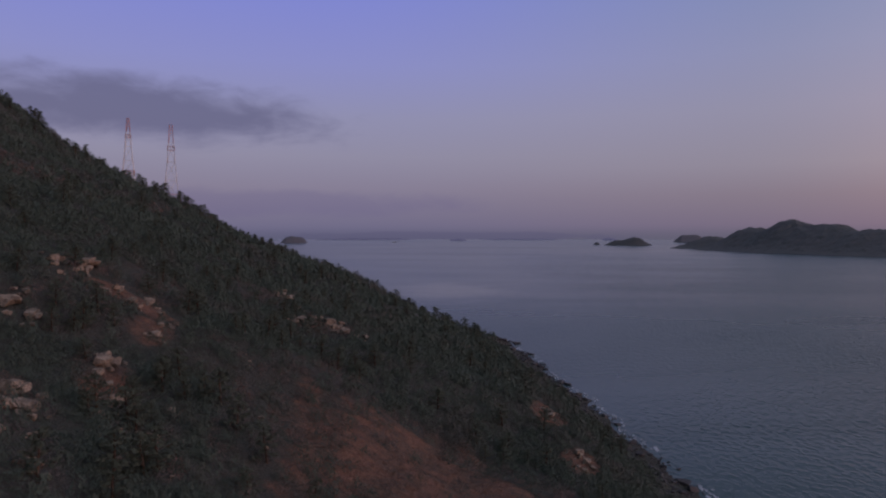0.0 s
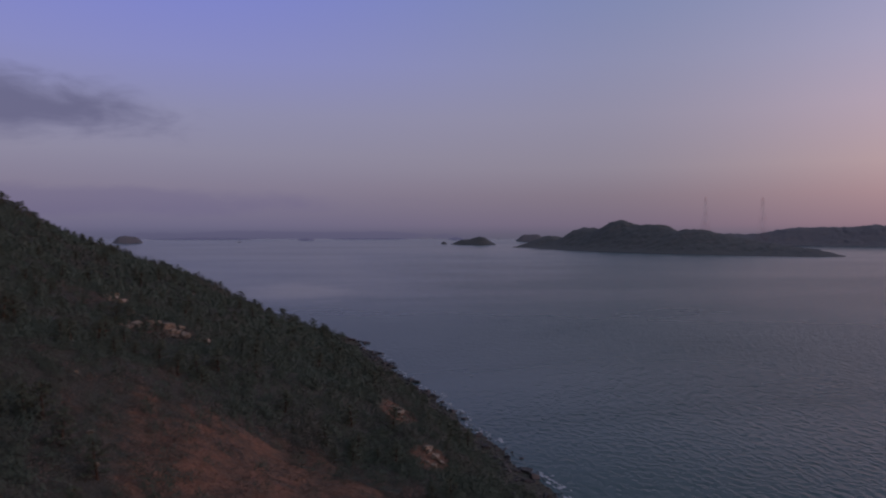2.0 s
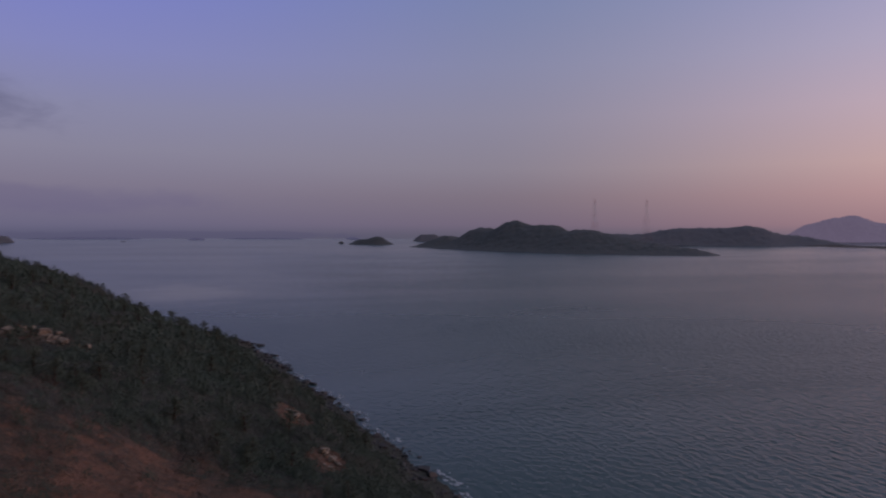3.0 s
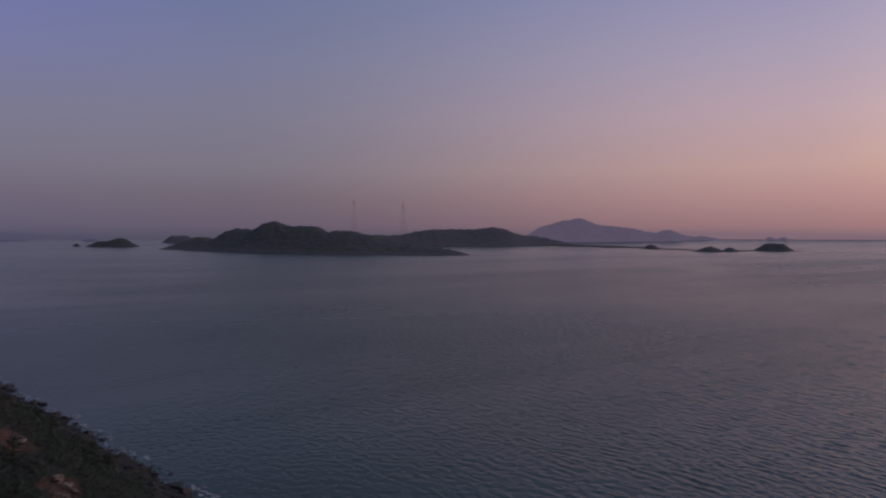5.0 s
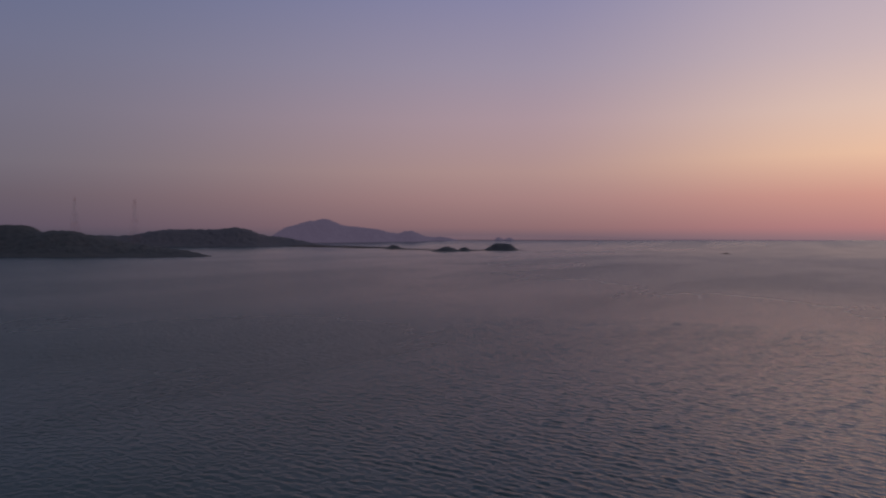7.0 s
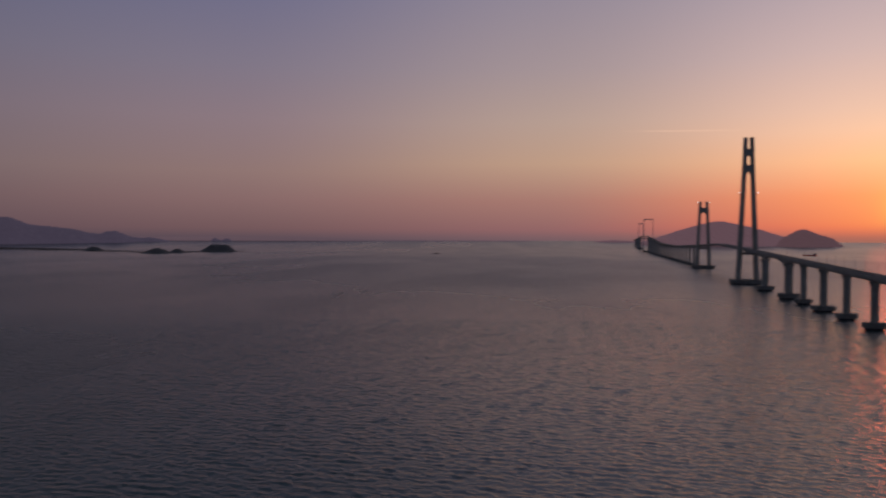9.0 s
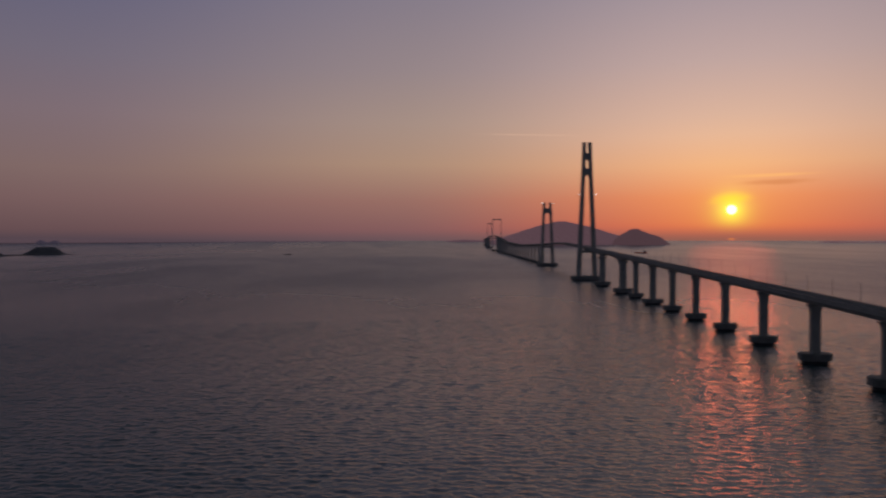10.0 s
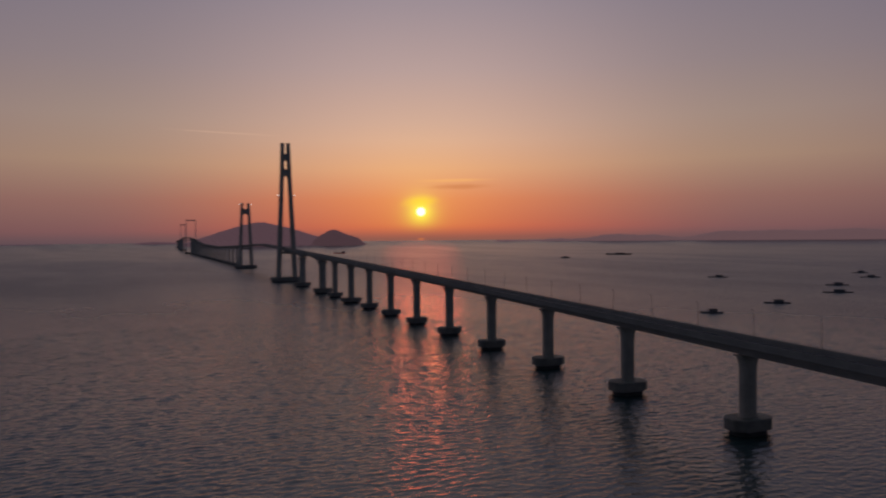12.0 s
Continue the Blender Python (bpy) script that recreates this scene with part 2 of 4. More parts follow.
slick = k.math("ADD", k.vmath("LENGTH", slick_at, out=1), k.math("MULTIPLY", k.math("SUBTRACT", k.noise(calm_map.outputs[0], 0.03, 5.0, 0.65), 0.5), 2.8))
ruffled = k.smooth(slick, 0.3, 1.3, 0.5, 1.0)
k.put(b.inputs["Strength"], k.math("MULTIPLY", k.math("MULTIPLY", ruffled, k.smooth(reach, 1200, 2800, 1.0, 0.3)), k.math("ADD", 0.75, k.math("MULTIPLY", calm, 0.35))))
k.put(b.inputs["Height"], height)
k.put(shader.inputs["Normal"], b.outputs[0])
k.put(shader.inputs["Base Color"], k.mix(calm, (0.042, 0.080, 0.076, 1), (0.036, 0.072, 0.070, 1)))
# roughness grows with reach, which dims the far sun glitter
rough = k.math("ADD", k.smooth(reach, 240, 650, 0.12, 0.265), k.math("MULTIPLY", k.math("ADD", k.smooth(reach, 240, 500, 0.0, -0.03), k.math("ADD", k.smooth(reach, 480, 1100, 0.0, 0.085), k.smooth(reach, 2000, 4000, 0.0, -0.04))), sound_bearing))
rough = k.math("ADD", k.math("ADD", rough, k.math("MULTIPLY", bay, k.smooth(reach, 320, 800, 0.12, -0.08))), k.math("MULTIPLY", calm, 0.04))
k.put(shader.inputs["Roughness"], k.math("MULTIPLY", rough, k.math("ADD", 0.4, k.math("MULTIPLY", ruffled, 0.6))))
# a higher IOR on the sound's bearings brightens the reflection there
k.put(shader.inputs["IOR"], k.math("ADD", 1.30, k.math("MULTIPLY", k.math("POWER", sound, 3.0), 0.105)))

MAT_ROCK = mottled("pale_granite", (0.115, 0.098, 0.076), (0.38, 0.30, 0.218), 0.6, 0.92, 6.0, 0.9, 0.25, island=0.5)
MAT_SHORE_ROCK = mottled("wet_shore_rock", (0.020, 0.019, 0.020), (0.075, 0.066, 0.062), 0.4, 0.7, 6.0, 0.8, 0.2, island=0.6)
MAT_FOAM = mottled("sea_foam", (0.30, 0.32, 0.34), (0.58, 0.60, 0.62), 1.2, 0.8, 5.0, 0.3, 0.05)
MAT_BARK = mottled("pine_bark", (0.05, 0.035, 0.026), (0.12, 0.078, 0.055), 1.5, 0.95, 5.0, 0.6, 0.04)
MAT_PINE = vegetation("pine_needles", (0.089, 0.098, 0.062), (0.099, 0.097, 0.066), 0.0, 0.2)
MAT_BRUSH = vegetation("hillside_brush", (0.095, 0.116, 0.081), (0.122, 0.108, 0.084), 0.25, 0.2)
MAT_RUSSET = vegetation("bare_russet_scrub", (0.150, 0.112, 0.094), (0.195, 0.118, 0.090), 0.5, 0.2)
MAT_GRASS = vegetation("dry_grass", (0.20, 0.105, 0.060), (0.30, 0.150, 0.085), 0.5, 0.5)
# island and far woods: greyish-purple haze put into the leaf colours, paler farther off
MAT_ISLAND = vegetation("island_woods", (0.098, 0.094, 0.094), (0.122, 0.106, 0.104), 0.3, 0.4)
MAT_HAZED_WOODS = vegetation("hazed_far_woods", (0.185, 0.165, 0.178), (0.21, 0.18, 0.185), 0.3, 0.3)
WOODS = (MAT_ISLAND, MAT_HAZED_WOODS)
# far portal towers only: concrete lightened to stand in for haze
MAT_HAZED_CONCRETE = mottled("hazed_concrete", (0.56, 0.54, 0.52), (0.72, 0.70, 0.68), 0.1, 0.85, 6.0, 0.2, 0.03)
MAT_CONCRETE = mottled("weathered_concrete", (0.50, 0.46, 0.37), (0.68, 0.63, 0.51), 0.12, 0.88, 9.0, 0.35, 0.03)
MAT_CAP = mottled("stained_footing_concrete", (0.28, 0.26, 0.21), (0.48, 0.45, 0.37), 0.2, 0.85, 7.0, 0.5, 0.06)
MAT_STUB = mottled("dark_stub_concrete", (0.05, 0.052, 0.045), (0.11, 0.108, 0.095), 0.6, 0.6, 7.0, 0.5, 0.05)
MAT_STEEL = mottled("painted_girder_steel", (0.34, 0.33, 0.285), (0.47, 0.455, 0.385), 0.1, 0.75, 12.0, 0.15, 0.02)
MAT_DECK = mottled("worn_asphalt", (0.055, 0.055, 0.058), (0.11, 0.108, 0.105), 0.3, 0.95, 20.0, 0.3, 0.01)
MAT_GALV = mottled("galvanised_steel", (0.22, 0.225, 0.23), (0.36, 0.36, 0.37), 0.8, 0.5, 9.0, 0.1, 0.01, metal=0.7)
MAT_RED = mottled("red_lead_paint", (0.38, 0.145, 0.12), (0.50, 0.20, 0.16), 0.5, 0.6, 8.0, 0.1, 0.01)
MAT_SHIP = mottled("red_hull_paint", (0.80, 0.06, 0.05), (0.92, 0.10, 0.08), 0.2, 0.5, 8.0, 0.1, 0.01)
MAT_WHITE = mottled("white_mast_paint", (0.55, 0.52, 0.50), (0.75, 0.73, 0.71), 0.5, 0.6, 8.0, 0.1, 0.01)
MAT_HULL = mottled("dark_hull_paint", (0.09, 0.085, 0.088), (0.19, 0.175, 0.17), 0.4, 0.6, 6.0, 0.2, 0.02)
MAT_CABIN = mottled("weathered_cabin_board", (0.17, 0.18, 0.165), (0.29, 0.30, 0.275), 0.8, 0.8, 6.0, 0.2, 0.02)
MAT_SAND = mottled("mud_bar", (0.09, 0.075, 0.065), (0.16, 0.13, 0.11), 0.02, 0.9, 6.0, 0.3, 0.1)
# far mountain: blue-grey haze painted in through the emission colour
MAT_FAR_BLUE = mottled("hazed_mountain", (0.05, 0.05, 0.06), (0.09, 0.085, 0.09), 0.02, 1.0, 4.0, 0, haze=lin(88, 78, 97, 0.65), haze_strength=0.85)
# headlands and coast towards the sun: mauve haze painted in as glow
MAT_FAR_MAUVE = mottled("hazed_headland", (0.05, 0.045, 0.05), (0.08, 0.07, 0.07), 0.02, 1.0, 4.0, 0, haze=lin(92, 69, 76, 1.85), haze_strength=0.85)
MAT_NEAR_MAUVE = mottled("hazed_knoll", (0.05, 0.045, 0.05), (0.08, 0.07, 0.07), 0.02, 1.0, 4.0, 0, haze=lin(80, 59, 64, 1.85), haze_strength=0.85)
MAT_FAR_HAZE = mottled("hazed_coast", (0.05, 0.045, 0.05), (0.08, 0.07, 0.07), 0.02, 1.0, 4.0, 0, haze=lin(101, 77, 80, 1.95), haze_strength=0.95)
# low shore and dusk coast: their haze is emission too, not lit land
MAT_FAR_SHORE = mottled("hazed_low_shore", (0.05, 0.045, 0.05), (0.08, 0.07, 0.07), 0.02, 1.0, 4.0, 0, haze=lin(105, 85, 94, 1.28), haze_strength=0.9)
MAT_FAR_DUSK = mottled("hazed_dusk_coast", (0.05, 0.05, 0.06), (0.08, 0.08, 0.09), 0.02, 1.0, 4.0, 0, haze=lin(84, 82, 112, 0.0), haze_strength=0.8)
MAT_LAMP, k, shader = material("work_light")
shader.inputs["Base Color"].default_value = (0.8, 0.8, 0.78, 1)
shader.inputs["Emission Color"].default_value = (1.0, 0.86, 0.80, 1)
shader.inputs["Emission Strength"].default_value = 9.0

# ---- small builders ----


def mesh_object(name, bm, mat, parent=None, smooth=False):
    me = bpy.data.meshes.new(name)
    bm.to_mesh(me)
    bm.free()
    me.materials.append(mat)
    if smooth:
        me.polygons.foreach_set("use_smooth", [True] * len(me.polygons))
    ob = new(name, me)
    ob.parent = parent
    return ob


def part(name, bm, mat, parent, label="", smooth=False):
    return tagged(mesh_object(name, bm, mat, parent, smooth), label)


def raw_object(name, verts, faces, mat, parent=None, smooth=False):
    me = bpy.data.meshes.new(name)
    me.from_pydata(verts, [], faces)
    me.materials.append(mat)
    if smooth:
        me.polygons.foreach_set("use_smooth", [True] * len(me.polygons))
    ob = new(name, me)
    ob.parent = parent
    return ob


def empty(name, m, label, category, group="", kind=""):
    ob = new(name)
    ob.matrix_world = m
    return tagged(ob, label, category, group, kind)


def box(bm, centre, size, turn=None, bevel=0.0, taper=1.0):
    """A box in bm, its top scaled by taper, its edges bevelled."""
    m = Matrix.Translation(centre) @ (turn.to_4x4() if turn else Matrix.Identity(4))
    out = bmesh.ops.create_cube(bm, size=1.0)["verts"]
    for v in out:
        top = taper if v.co.z > 0 else 1.0
        v.co = Vector((v.co.x * size[0] * top, v.co.y * size[1] * top, v.co.z * size[2]))
    bmesh.ops.transform(bm, matrix=m, verts=out)
    if bevel:
        edges = list({e for v in out for e in v.link_edges})
        bmesh.ops.bevel(bm, geom=edges, offset=bevel, segments=2, affect="EDGES", clamp_overlap=True)


def beam(bm, a, b, w, d=None):
    """A square bar from a to b."""
    a, b = Vector(a), Vector(b)
    box(bm, (a + b) / 2, (w, d or w, (b - a).length), (b - a).to_track_quat("Z", "Y").to_matrix())


def prism(bm, outline, z0, z1, scale_top=1.0, bevel=0.0):
    """An upright prism over an outline of (x, y)."""
    low = [bm.verts.new((x, y, z0)) for x, y in outline]
    top = [bm.verts.new((x * scale_top, y * scale_top, z1)) for x, y in outline]
    c = len(outline)
    faces = [bm.faces.new(low[::-1]), bm.faces.new(top)]
    faces += [bm.faces.new((low[i], low[(i + 1) % c], top[(i + 1) % c], top[i])) for i in range(c)]
    if bevel:
        bmesh.ops.bevel(bm, geom=list({e for f in faces for e in f.edges}), offset=bevel, segments=2, affect="EDGES", clamp_overlap=True)


def hash_noise(x, y, seed):
    """Smooth value noise of numpy arrays, 0 to 1, one cell a unit."""
    xi, yi = np.floor(x), np.floor(y)
    u, v = x - xi, y - yi
    u, v = u * u * (3 - 2 * u), v * v * (3 - 2 * v)

    def corner(a, c):
        h = np.sin(a * 127.1 + c * 311.7 + seed * 74.7) * 43758.5453
        return h - np.floor(h)

    return (corner(xi, yi) * (1 - u) + corner(xi + 1, yi) * u) * (1 - v) + (corner(xi, yi + 1) * (1 - u) + corner(xi + 1, yi + 1) * u) * v


def sea_level(r):
    """The sea sheet lifts a little towards its far rim, so that its edge meets the horizon's haze."""
    u = np.clip((np.asarray(r, float) - 2800) / 2000, 0, None)
    return 20.5 * u * u


def rim_lift(x, y):
    """Eastwards and southwards the open sea runs on to a higher, farther edge."""
    u = np.clip((np.hypot(x, y) - 3950) / 880, 0, 1)
    az = np.degrees(np.arctan2(x, y)) % 360
    return 21.0 * u * u * np.clip((az - 46) / 14, 0, 1) * np.clip((300 - az) / 60, 0, 1)


# ---- sea ----
STEP = 0.0034
rings = np.concatenate([np.geomspace(8, 140, 12), 140 * np.exp(STEP * np.arange(1, 402)), np.geomspace(547, 1100, 118)[1:], np.geomspace(1125, 4830, 60)])
ang = np.concatenate([np.arange(radians(-5), radians(150), STEP), np.linspace(radians(150), radians(355), 60)[1:-1]])
spokes = len(ang)
rr, aa = np.meshgrid(rings, ang, indexing="ij")
wx, wy = rr * np.sin(aa), rr * np.cos(aa)
wz = sea_level(rr) + rim_lift(wx, wy)
# wind waves: many short-crested trains, each left out where the sheet is too coarse to carry it, low in the lee of the headland
lee = 0.22 + 0.78 * np.clip((wx - 75 + 0.05 * wy) / 130, 0, 1)
waves = np.random.default_rng(5)
# the crests swing round from the bay behind the headland to the open sound
open_sound = np.clip((np.degrees(aa) - 22) / 40, 0, 1)
for train in range(124):
    kind = waves.random()
    length = waves.uniform(1.5, 2.9) if kind < 0.5 else waves.uniform(2.9, 5.0) if kind < 0.8 else waves.uniform(5.0, 9.0)
    way = radians(waves.normal(32, 20) if train % 2 else waves.normal(100, 46 if length < 2.9 else 28))
    family = 0.9 * (1 - open_sound) if train % 2 else 1.65 * open_sound
    slope = waves.uniform(0.011, 0.024) * (1.0 if length < 5.0 else np.clip((rr - 200) / 300, 0.3, 1.0))
    fine = np.clip((length / (np.where(rr > 547, 0.0060, STEP) * rr) - 2.0) / 1.6, 0, 1) * (rr > 138) * np.clip((1080 - rr) / 400, 0, 1)
    turn = (wx * math.sin(way) + wy * math.cos(way)) * 6.283 / length + waves.uniform(0, 6.283)
    wz = wz + fine * lee * family * slope * length / 6.283 * np.sin(turn)
verts = [(0.0, 0.0, 0.0)] + np.stack([wx.ravel(), wy.ravel(), wz.ravel()], 1).tolist()
faces = [(0, 1 + (i + 1) % spokes, 1 + i) for i in range(spokes)]
for j in range(len(rings) - 1):
    p, q = 1 + j * spokes, 1 + (j + 1) * spokes
    faces += [(p + i, p + (i + 1) % spokes, q + (i + 1) % spokes, q + i) for i in range(spokes)]
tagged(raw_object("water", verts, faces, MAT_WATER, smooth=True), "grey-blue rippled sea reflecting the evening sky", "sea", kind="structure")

# ---- hillside ----


COAST = ((-160, 62), (60, 66), (150, 62.5), (163, 61.0), (178, 58.6), (205, 57.4), (246, 54.2), (284, 49.0), (335, 45.0), (380, 40.5), (405, 37.5),
         (416, 30.0), (432, 4.0), (460, -40.0), (500, -110.0), (560, -168.0), (900, -214.0))


def coast_x(y):
    """The waterline: nearly straight to a small point, then falling back into a bay."""
    y = np.asarray(y, float)
    x = np.interp(y, [a for a, _ in COAST], [b for _, b in COAST])
    return x + 1.0 * np.sin(y / 13.0) + 0.9 * np.sin(y / 5.3 + 1.0) + 1.6 * (hash_noise(y / 3.1, y * 0.0, 77) - 0.5)


def hill_z(x, y):
    x, y = np.asarray(x, float), np.asarray(y, float)
    u = coast_x(y) - x
    inner = 61.8 - 0.115 * np.clip(y - 200, 0, None) - np.minimum(np.clip(y - 372, 0, None) ** 2 / 75, 190) - x
    shore = np.exp(-np.clip(u, 0, None) / 40)
    v = u * shore + inner * (1 - shore)
    foot = np.logaddexp(0.0, (v - 10) / 2.5) * 2.5
    z = 0.405 * foot + 0.14 * np.clip(v, 0, 30) + 0.00045 * np.clip(v - 90, 0, None) ** 2 + 26 * (1 - np.exp(-(np.clip(v - 230, 0, None) / 70) ** 2))
    z = np.where(u > 0, np.maximum(z, 0.04 * np.minimum(u, 20)) + 0.05, 0.35 * u)
    z = z + 4.6 * np.exp(-((y - 402) / 15) ** 2) * np.clip((u - 1) / 7, 0, 1) * np.exp(-np.clip(u, 0, None) / 45)
    land = np.clip(u / 40, 0, 1)
    z = z + land * ((hash_noise(x / 46, y / 46, 3) - 0.5) * 9 + (hash_noise(x / 17, y / 17, 5) - 0.5) * 4.0)
    return z + np.clip(u / 10, 0, 1) * (hash_noise(x / 5, y / 5, 8) - 0.5) * 1.3


gx, gy = np.arange(-480, 84, 3.0), np.arange(-160, 910, 3.0)
gxx, gyy = np.meshgrid(gx, gy)
gzz = hill_z(gxx, gyy)
w = len(gx)
verts = np.stack([gxx.ravel(), gyy.ravel(), gzz.ravel()], 1)
keep = gzz > -4
faces = [(j * w + i, j * w + i + 1, (j + 1) * w + i + 1, (j + 1) * w + i)
         for j in range(len(gy) - 1) for i in range(w - 1) if keep[j, i] or keep[j, i + 1] or keep[j + 1, i] or keep[j + 1, i + 1]]
tagged(raw_object("ground", verts.tolist(), faces, MAT_EARTH, smooth=True), "steep coastal hillside of reddish earth and dry grass", "hillside", kind="structure")

# ---- islands and distant land ----


def mounds_z(x, y, mounds, rough, seed, base, gain=0.9):
    """Height of a wooded island: mounds of (heading, distance, height, half width across, half width away), softly joined."""
    total = np.zeros_like(x)
    for az, dist, high, across, away in mounds:
        c = heading_vector(az) * dist
        tx, ty = math.cos(radians(az)), -math.sin(radians(az))
        a = (x - c.x) * tx + (y - c.y) * ty
        r = (x - c.x) * -ty + (y - c.y) * tx
        total += (high * np.exp(-0.5 * ((a / across) ** 2 + (r / away) ** 2))) ** 2
    z = gain * np.sqrt(total) - base
    canopy = np.clip(z / 12, 0, 1)
    z = z + canopy * ((hash_noise(x / 60, y / 60, seed) - 0.5) * rough * 0.7 + (hash_noise(x / 19, y / 19, seed + 1) - 0.5) * rough
                      + (hash_noise(x / 8, y / 8, seed + 2) - 0.5) * rough * 0.8)
    return z


def island(name, mounds, label, category, mat, step=10.0, rough=7.0, seed=1, base=6.0, kind="", lift=0.0):
    centres = [heading_vector(m[0]) * m[1] for m in mounds]
    reach = max(max(m[3], m[4]) for m in mounds) * 2.6
    x0, x1 = min(c.x for c in centres) - reach, max(c.x for c in centres) + reach
    y0, y1 = min(c.y for c in centres) - reach, max(c.y for c in centres) + reach
    xs, ys = np.arange(x0, x1, step), np.arange(y0, y1, step)
    xx, yy = np.meshgrid(xs, ys)
    zz = mounds_z(xx, yy, mounds, rough, seed, base, 1.0 if mat in WOODS else 0.9)
    level = sea_level(np.hypot(xx, yy))
    zz = zz + level * lift
    ok = zz > level - 2.5
    if kind or mat is MAT_SAND:
        return tagged(raw_object(name, *shell(xx, yy, zz, level, ok), mat), label, category, kind=kind)
    high = (zz > level + 2.2)
    thing = empty(name, pose(0, 0, 0), label, category)
    core = np.zeros_like(ok)
    core[:-1, :-1] = high[:-1, :-1] | high[1:, :-1] | high[:-1, 1:] | high[1:, 1:]
    if core.any():
        raw_object("tree_cover", *shell(xx, yy, zz, level, ok, core), mat, thing)
    if mat not in WOODS:
        return thing
    tagged(raw_object("shore", *shell(xx, yy, zz, level, ok, ~core), MAT_SHORE_ROCK, thing), "dark rocky rim at the waterline")
    return thing


def shell(xx, yy, zz, level, ok, cells=None):
    """Verts and faces of a height field where it stands out of the water."""
    ys, wide = xx[:, 0], xx.shape[1]
    index, verts, faces = {}, [], []
    for j in range(len(ys) - 1):
        for i in range(wide - 1):
            quad = ((j, i), (j, i + 1), (j + 1, i + 1), (j + 1, i))
            if (cells is None or cells[j, i]) and any(ok[q] for q in quad):
                face = []
                for q in quad:
                    if q not in index:
                        index[q] = len(verts)
                        verts.append((xx[q], yy[q], max(float(zz[q]), float(level[q]) - 3.0)))
                    face.append(index[q])
                faces.append(face)
    return verts, faces


island("wooded_island", [(20.6, 3120, 52, 85, 95), (23.2, 2880, 88, 85, 110), (25.7, 2710, 112, 85, 115), (28.3, 2560, 94, 95, 110),
                         (31.2, 2420, 74, 95, 105), (34.2, 2340, 46, 95, 100), (37.3, 2250, 29, 75, 90), (39.6, 2180, 14, 45, 60)],
       "dark wooded island with a rounded ridge on the sea", "island", MAT_ISLAND, 7.0, 6.0, 11)
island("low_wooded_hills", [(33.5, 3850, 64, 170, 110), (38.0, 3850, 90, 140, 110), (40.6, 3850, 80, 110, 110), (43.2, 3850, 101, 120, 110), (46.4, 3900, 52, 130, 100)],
       "hazy range of low wooded hills beyond the island", "hill", MAT_HAZED_WOODS, 12.0, 7.0, 21)
island("wooded_islet", [(14.9, 3600, 50, 48, 55), (13.6, 3620, 34, 45, 45)], "small dome-shaped wooded islet", "islet", MAT_ISLAND, 7.0, 4.0, 31, base=8)
island("rocky_islet", [(12.05, 3700, 24, 15, 18)], "small rocky islet low on the sea", "islet", MAT_ISLAND, 5.0, 3.0, 33, base=8)
island("wooded_islet", [(19.3, 4350, 60, 50, 50), (18.4, 4350, 56, 40, 45)], "hazy wooded islet beside a larger island", "islet", MAT_HAZED_WOODS, 9.0, 4.0, 35, base=10)
island("wooded_islet", [(-12.25, 4060, 50, 26, 40), (-11.7, 4060, 56, 30, 40), (-11.1, 4060, 50, 26, 40)], "hazy round islet far out at sea", "islet", MAT_HAZED_WOODS, 8.0, 4.0, 37, base=14)
island("wooded_islet", [(63.3, 3060, 35, 32, 40), (64.2, 3050, 33, 24, 36)], "small flat-topped wooded islet with pale shore", "islet", MAT_ISLAND, 5.0, 4.0, 41, base=5)
island("wooded_islet", [(59.35, 2800, 23, 36, 32)], "small scrubby islet by a mud bar", "islet", MAT_ISLAND, 5.0, 4.0, 43, base=5)
island("wooded_islet", [(60.72, 2880, 22, 21, 24)], "small round scrubby islet by a mud bar", "islet", MAT_ISLAND, 5.0, 4.0, 45, base=5)
island("wooded_islet", [(55.05, 3330, 24, 26, 28)], "small wooded islet at the end of a mud bar", "islet", MAT_ISLAND, 5.0, 4.0, 47, base=5)
island("mud_bar", [(48.5, 3750, 11, 130, 40), (51.0, 3600, 11, 130, 40), (53.5, 3420, 10, 120, 35), (56.5, 3150, 8, 110, 22), (59.5, 2930, 7.5, 100, 18), (62.0, 3000, 7.5, 110, 18), (64.2, 3080, 7.5, 70, 18)],
       "thin dark mud bar just above the water", "mud bar", MAT_SAND, 10.0, 0.5, 49, base=3.2, lift=1.0)
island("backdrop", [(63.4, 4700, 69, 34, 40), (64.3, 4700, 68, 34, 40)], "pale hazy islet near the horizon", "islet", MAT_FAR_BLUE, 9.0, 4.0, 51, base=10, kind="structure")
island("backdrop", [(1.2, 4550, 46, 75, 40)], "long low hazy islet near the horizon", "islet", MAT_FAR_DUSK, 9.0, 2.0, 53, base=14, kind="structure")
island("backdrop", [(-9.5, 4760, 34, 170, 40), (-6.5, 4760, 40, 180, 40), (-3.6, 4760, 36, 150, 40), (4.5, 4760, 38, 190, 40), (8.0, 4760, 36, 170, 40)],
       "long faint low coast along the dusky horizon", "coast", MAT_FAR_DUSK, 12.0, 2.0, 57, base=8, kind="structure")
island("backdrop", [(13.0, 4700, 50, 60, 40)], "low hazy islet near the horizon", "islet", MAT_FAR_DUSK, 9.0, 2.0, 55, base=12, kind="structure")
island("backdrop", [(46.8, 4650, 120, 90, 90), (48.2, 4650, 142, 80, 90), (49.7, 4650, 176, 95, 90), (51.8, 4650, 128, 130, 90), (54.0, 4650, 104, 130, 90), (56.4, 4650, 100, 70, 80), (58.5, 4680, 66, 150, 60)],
       "mountain far beyond the hills, pale blue-grey with haze", "mountain", MAT_FAR_BLUE, 14.0, 6.0, 61, kind="structure")
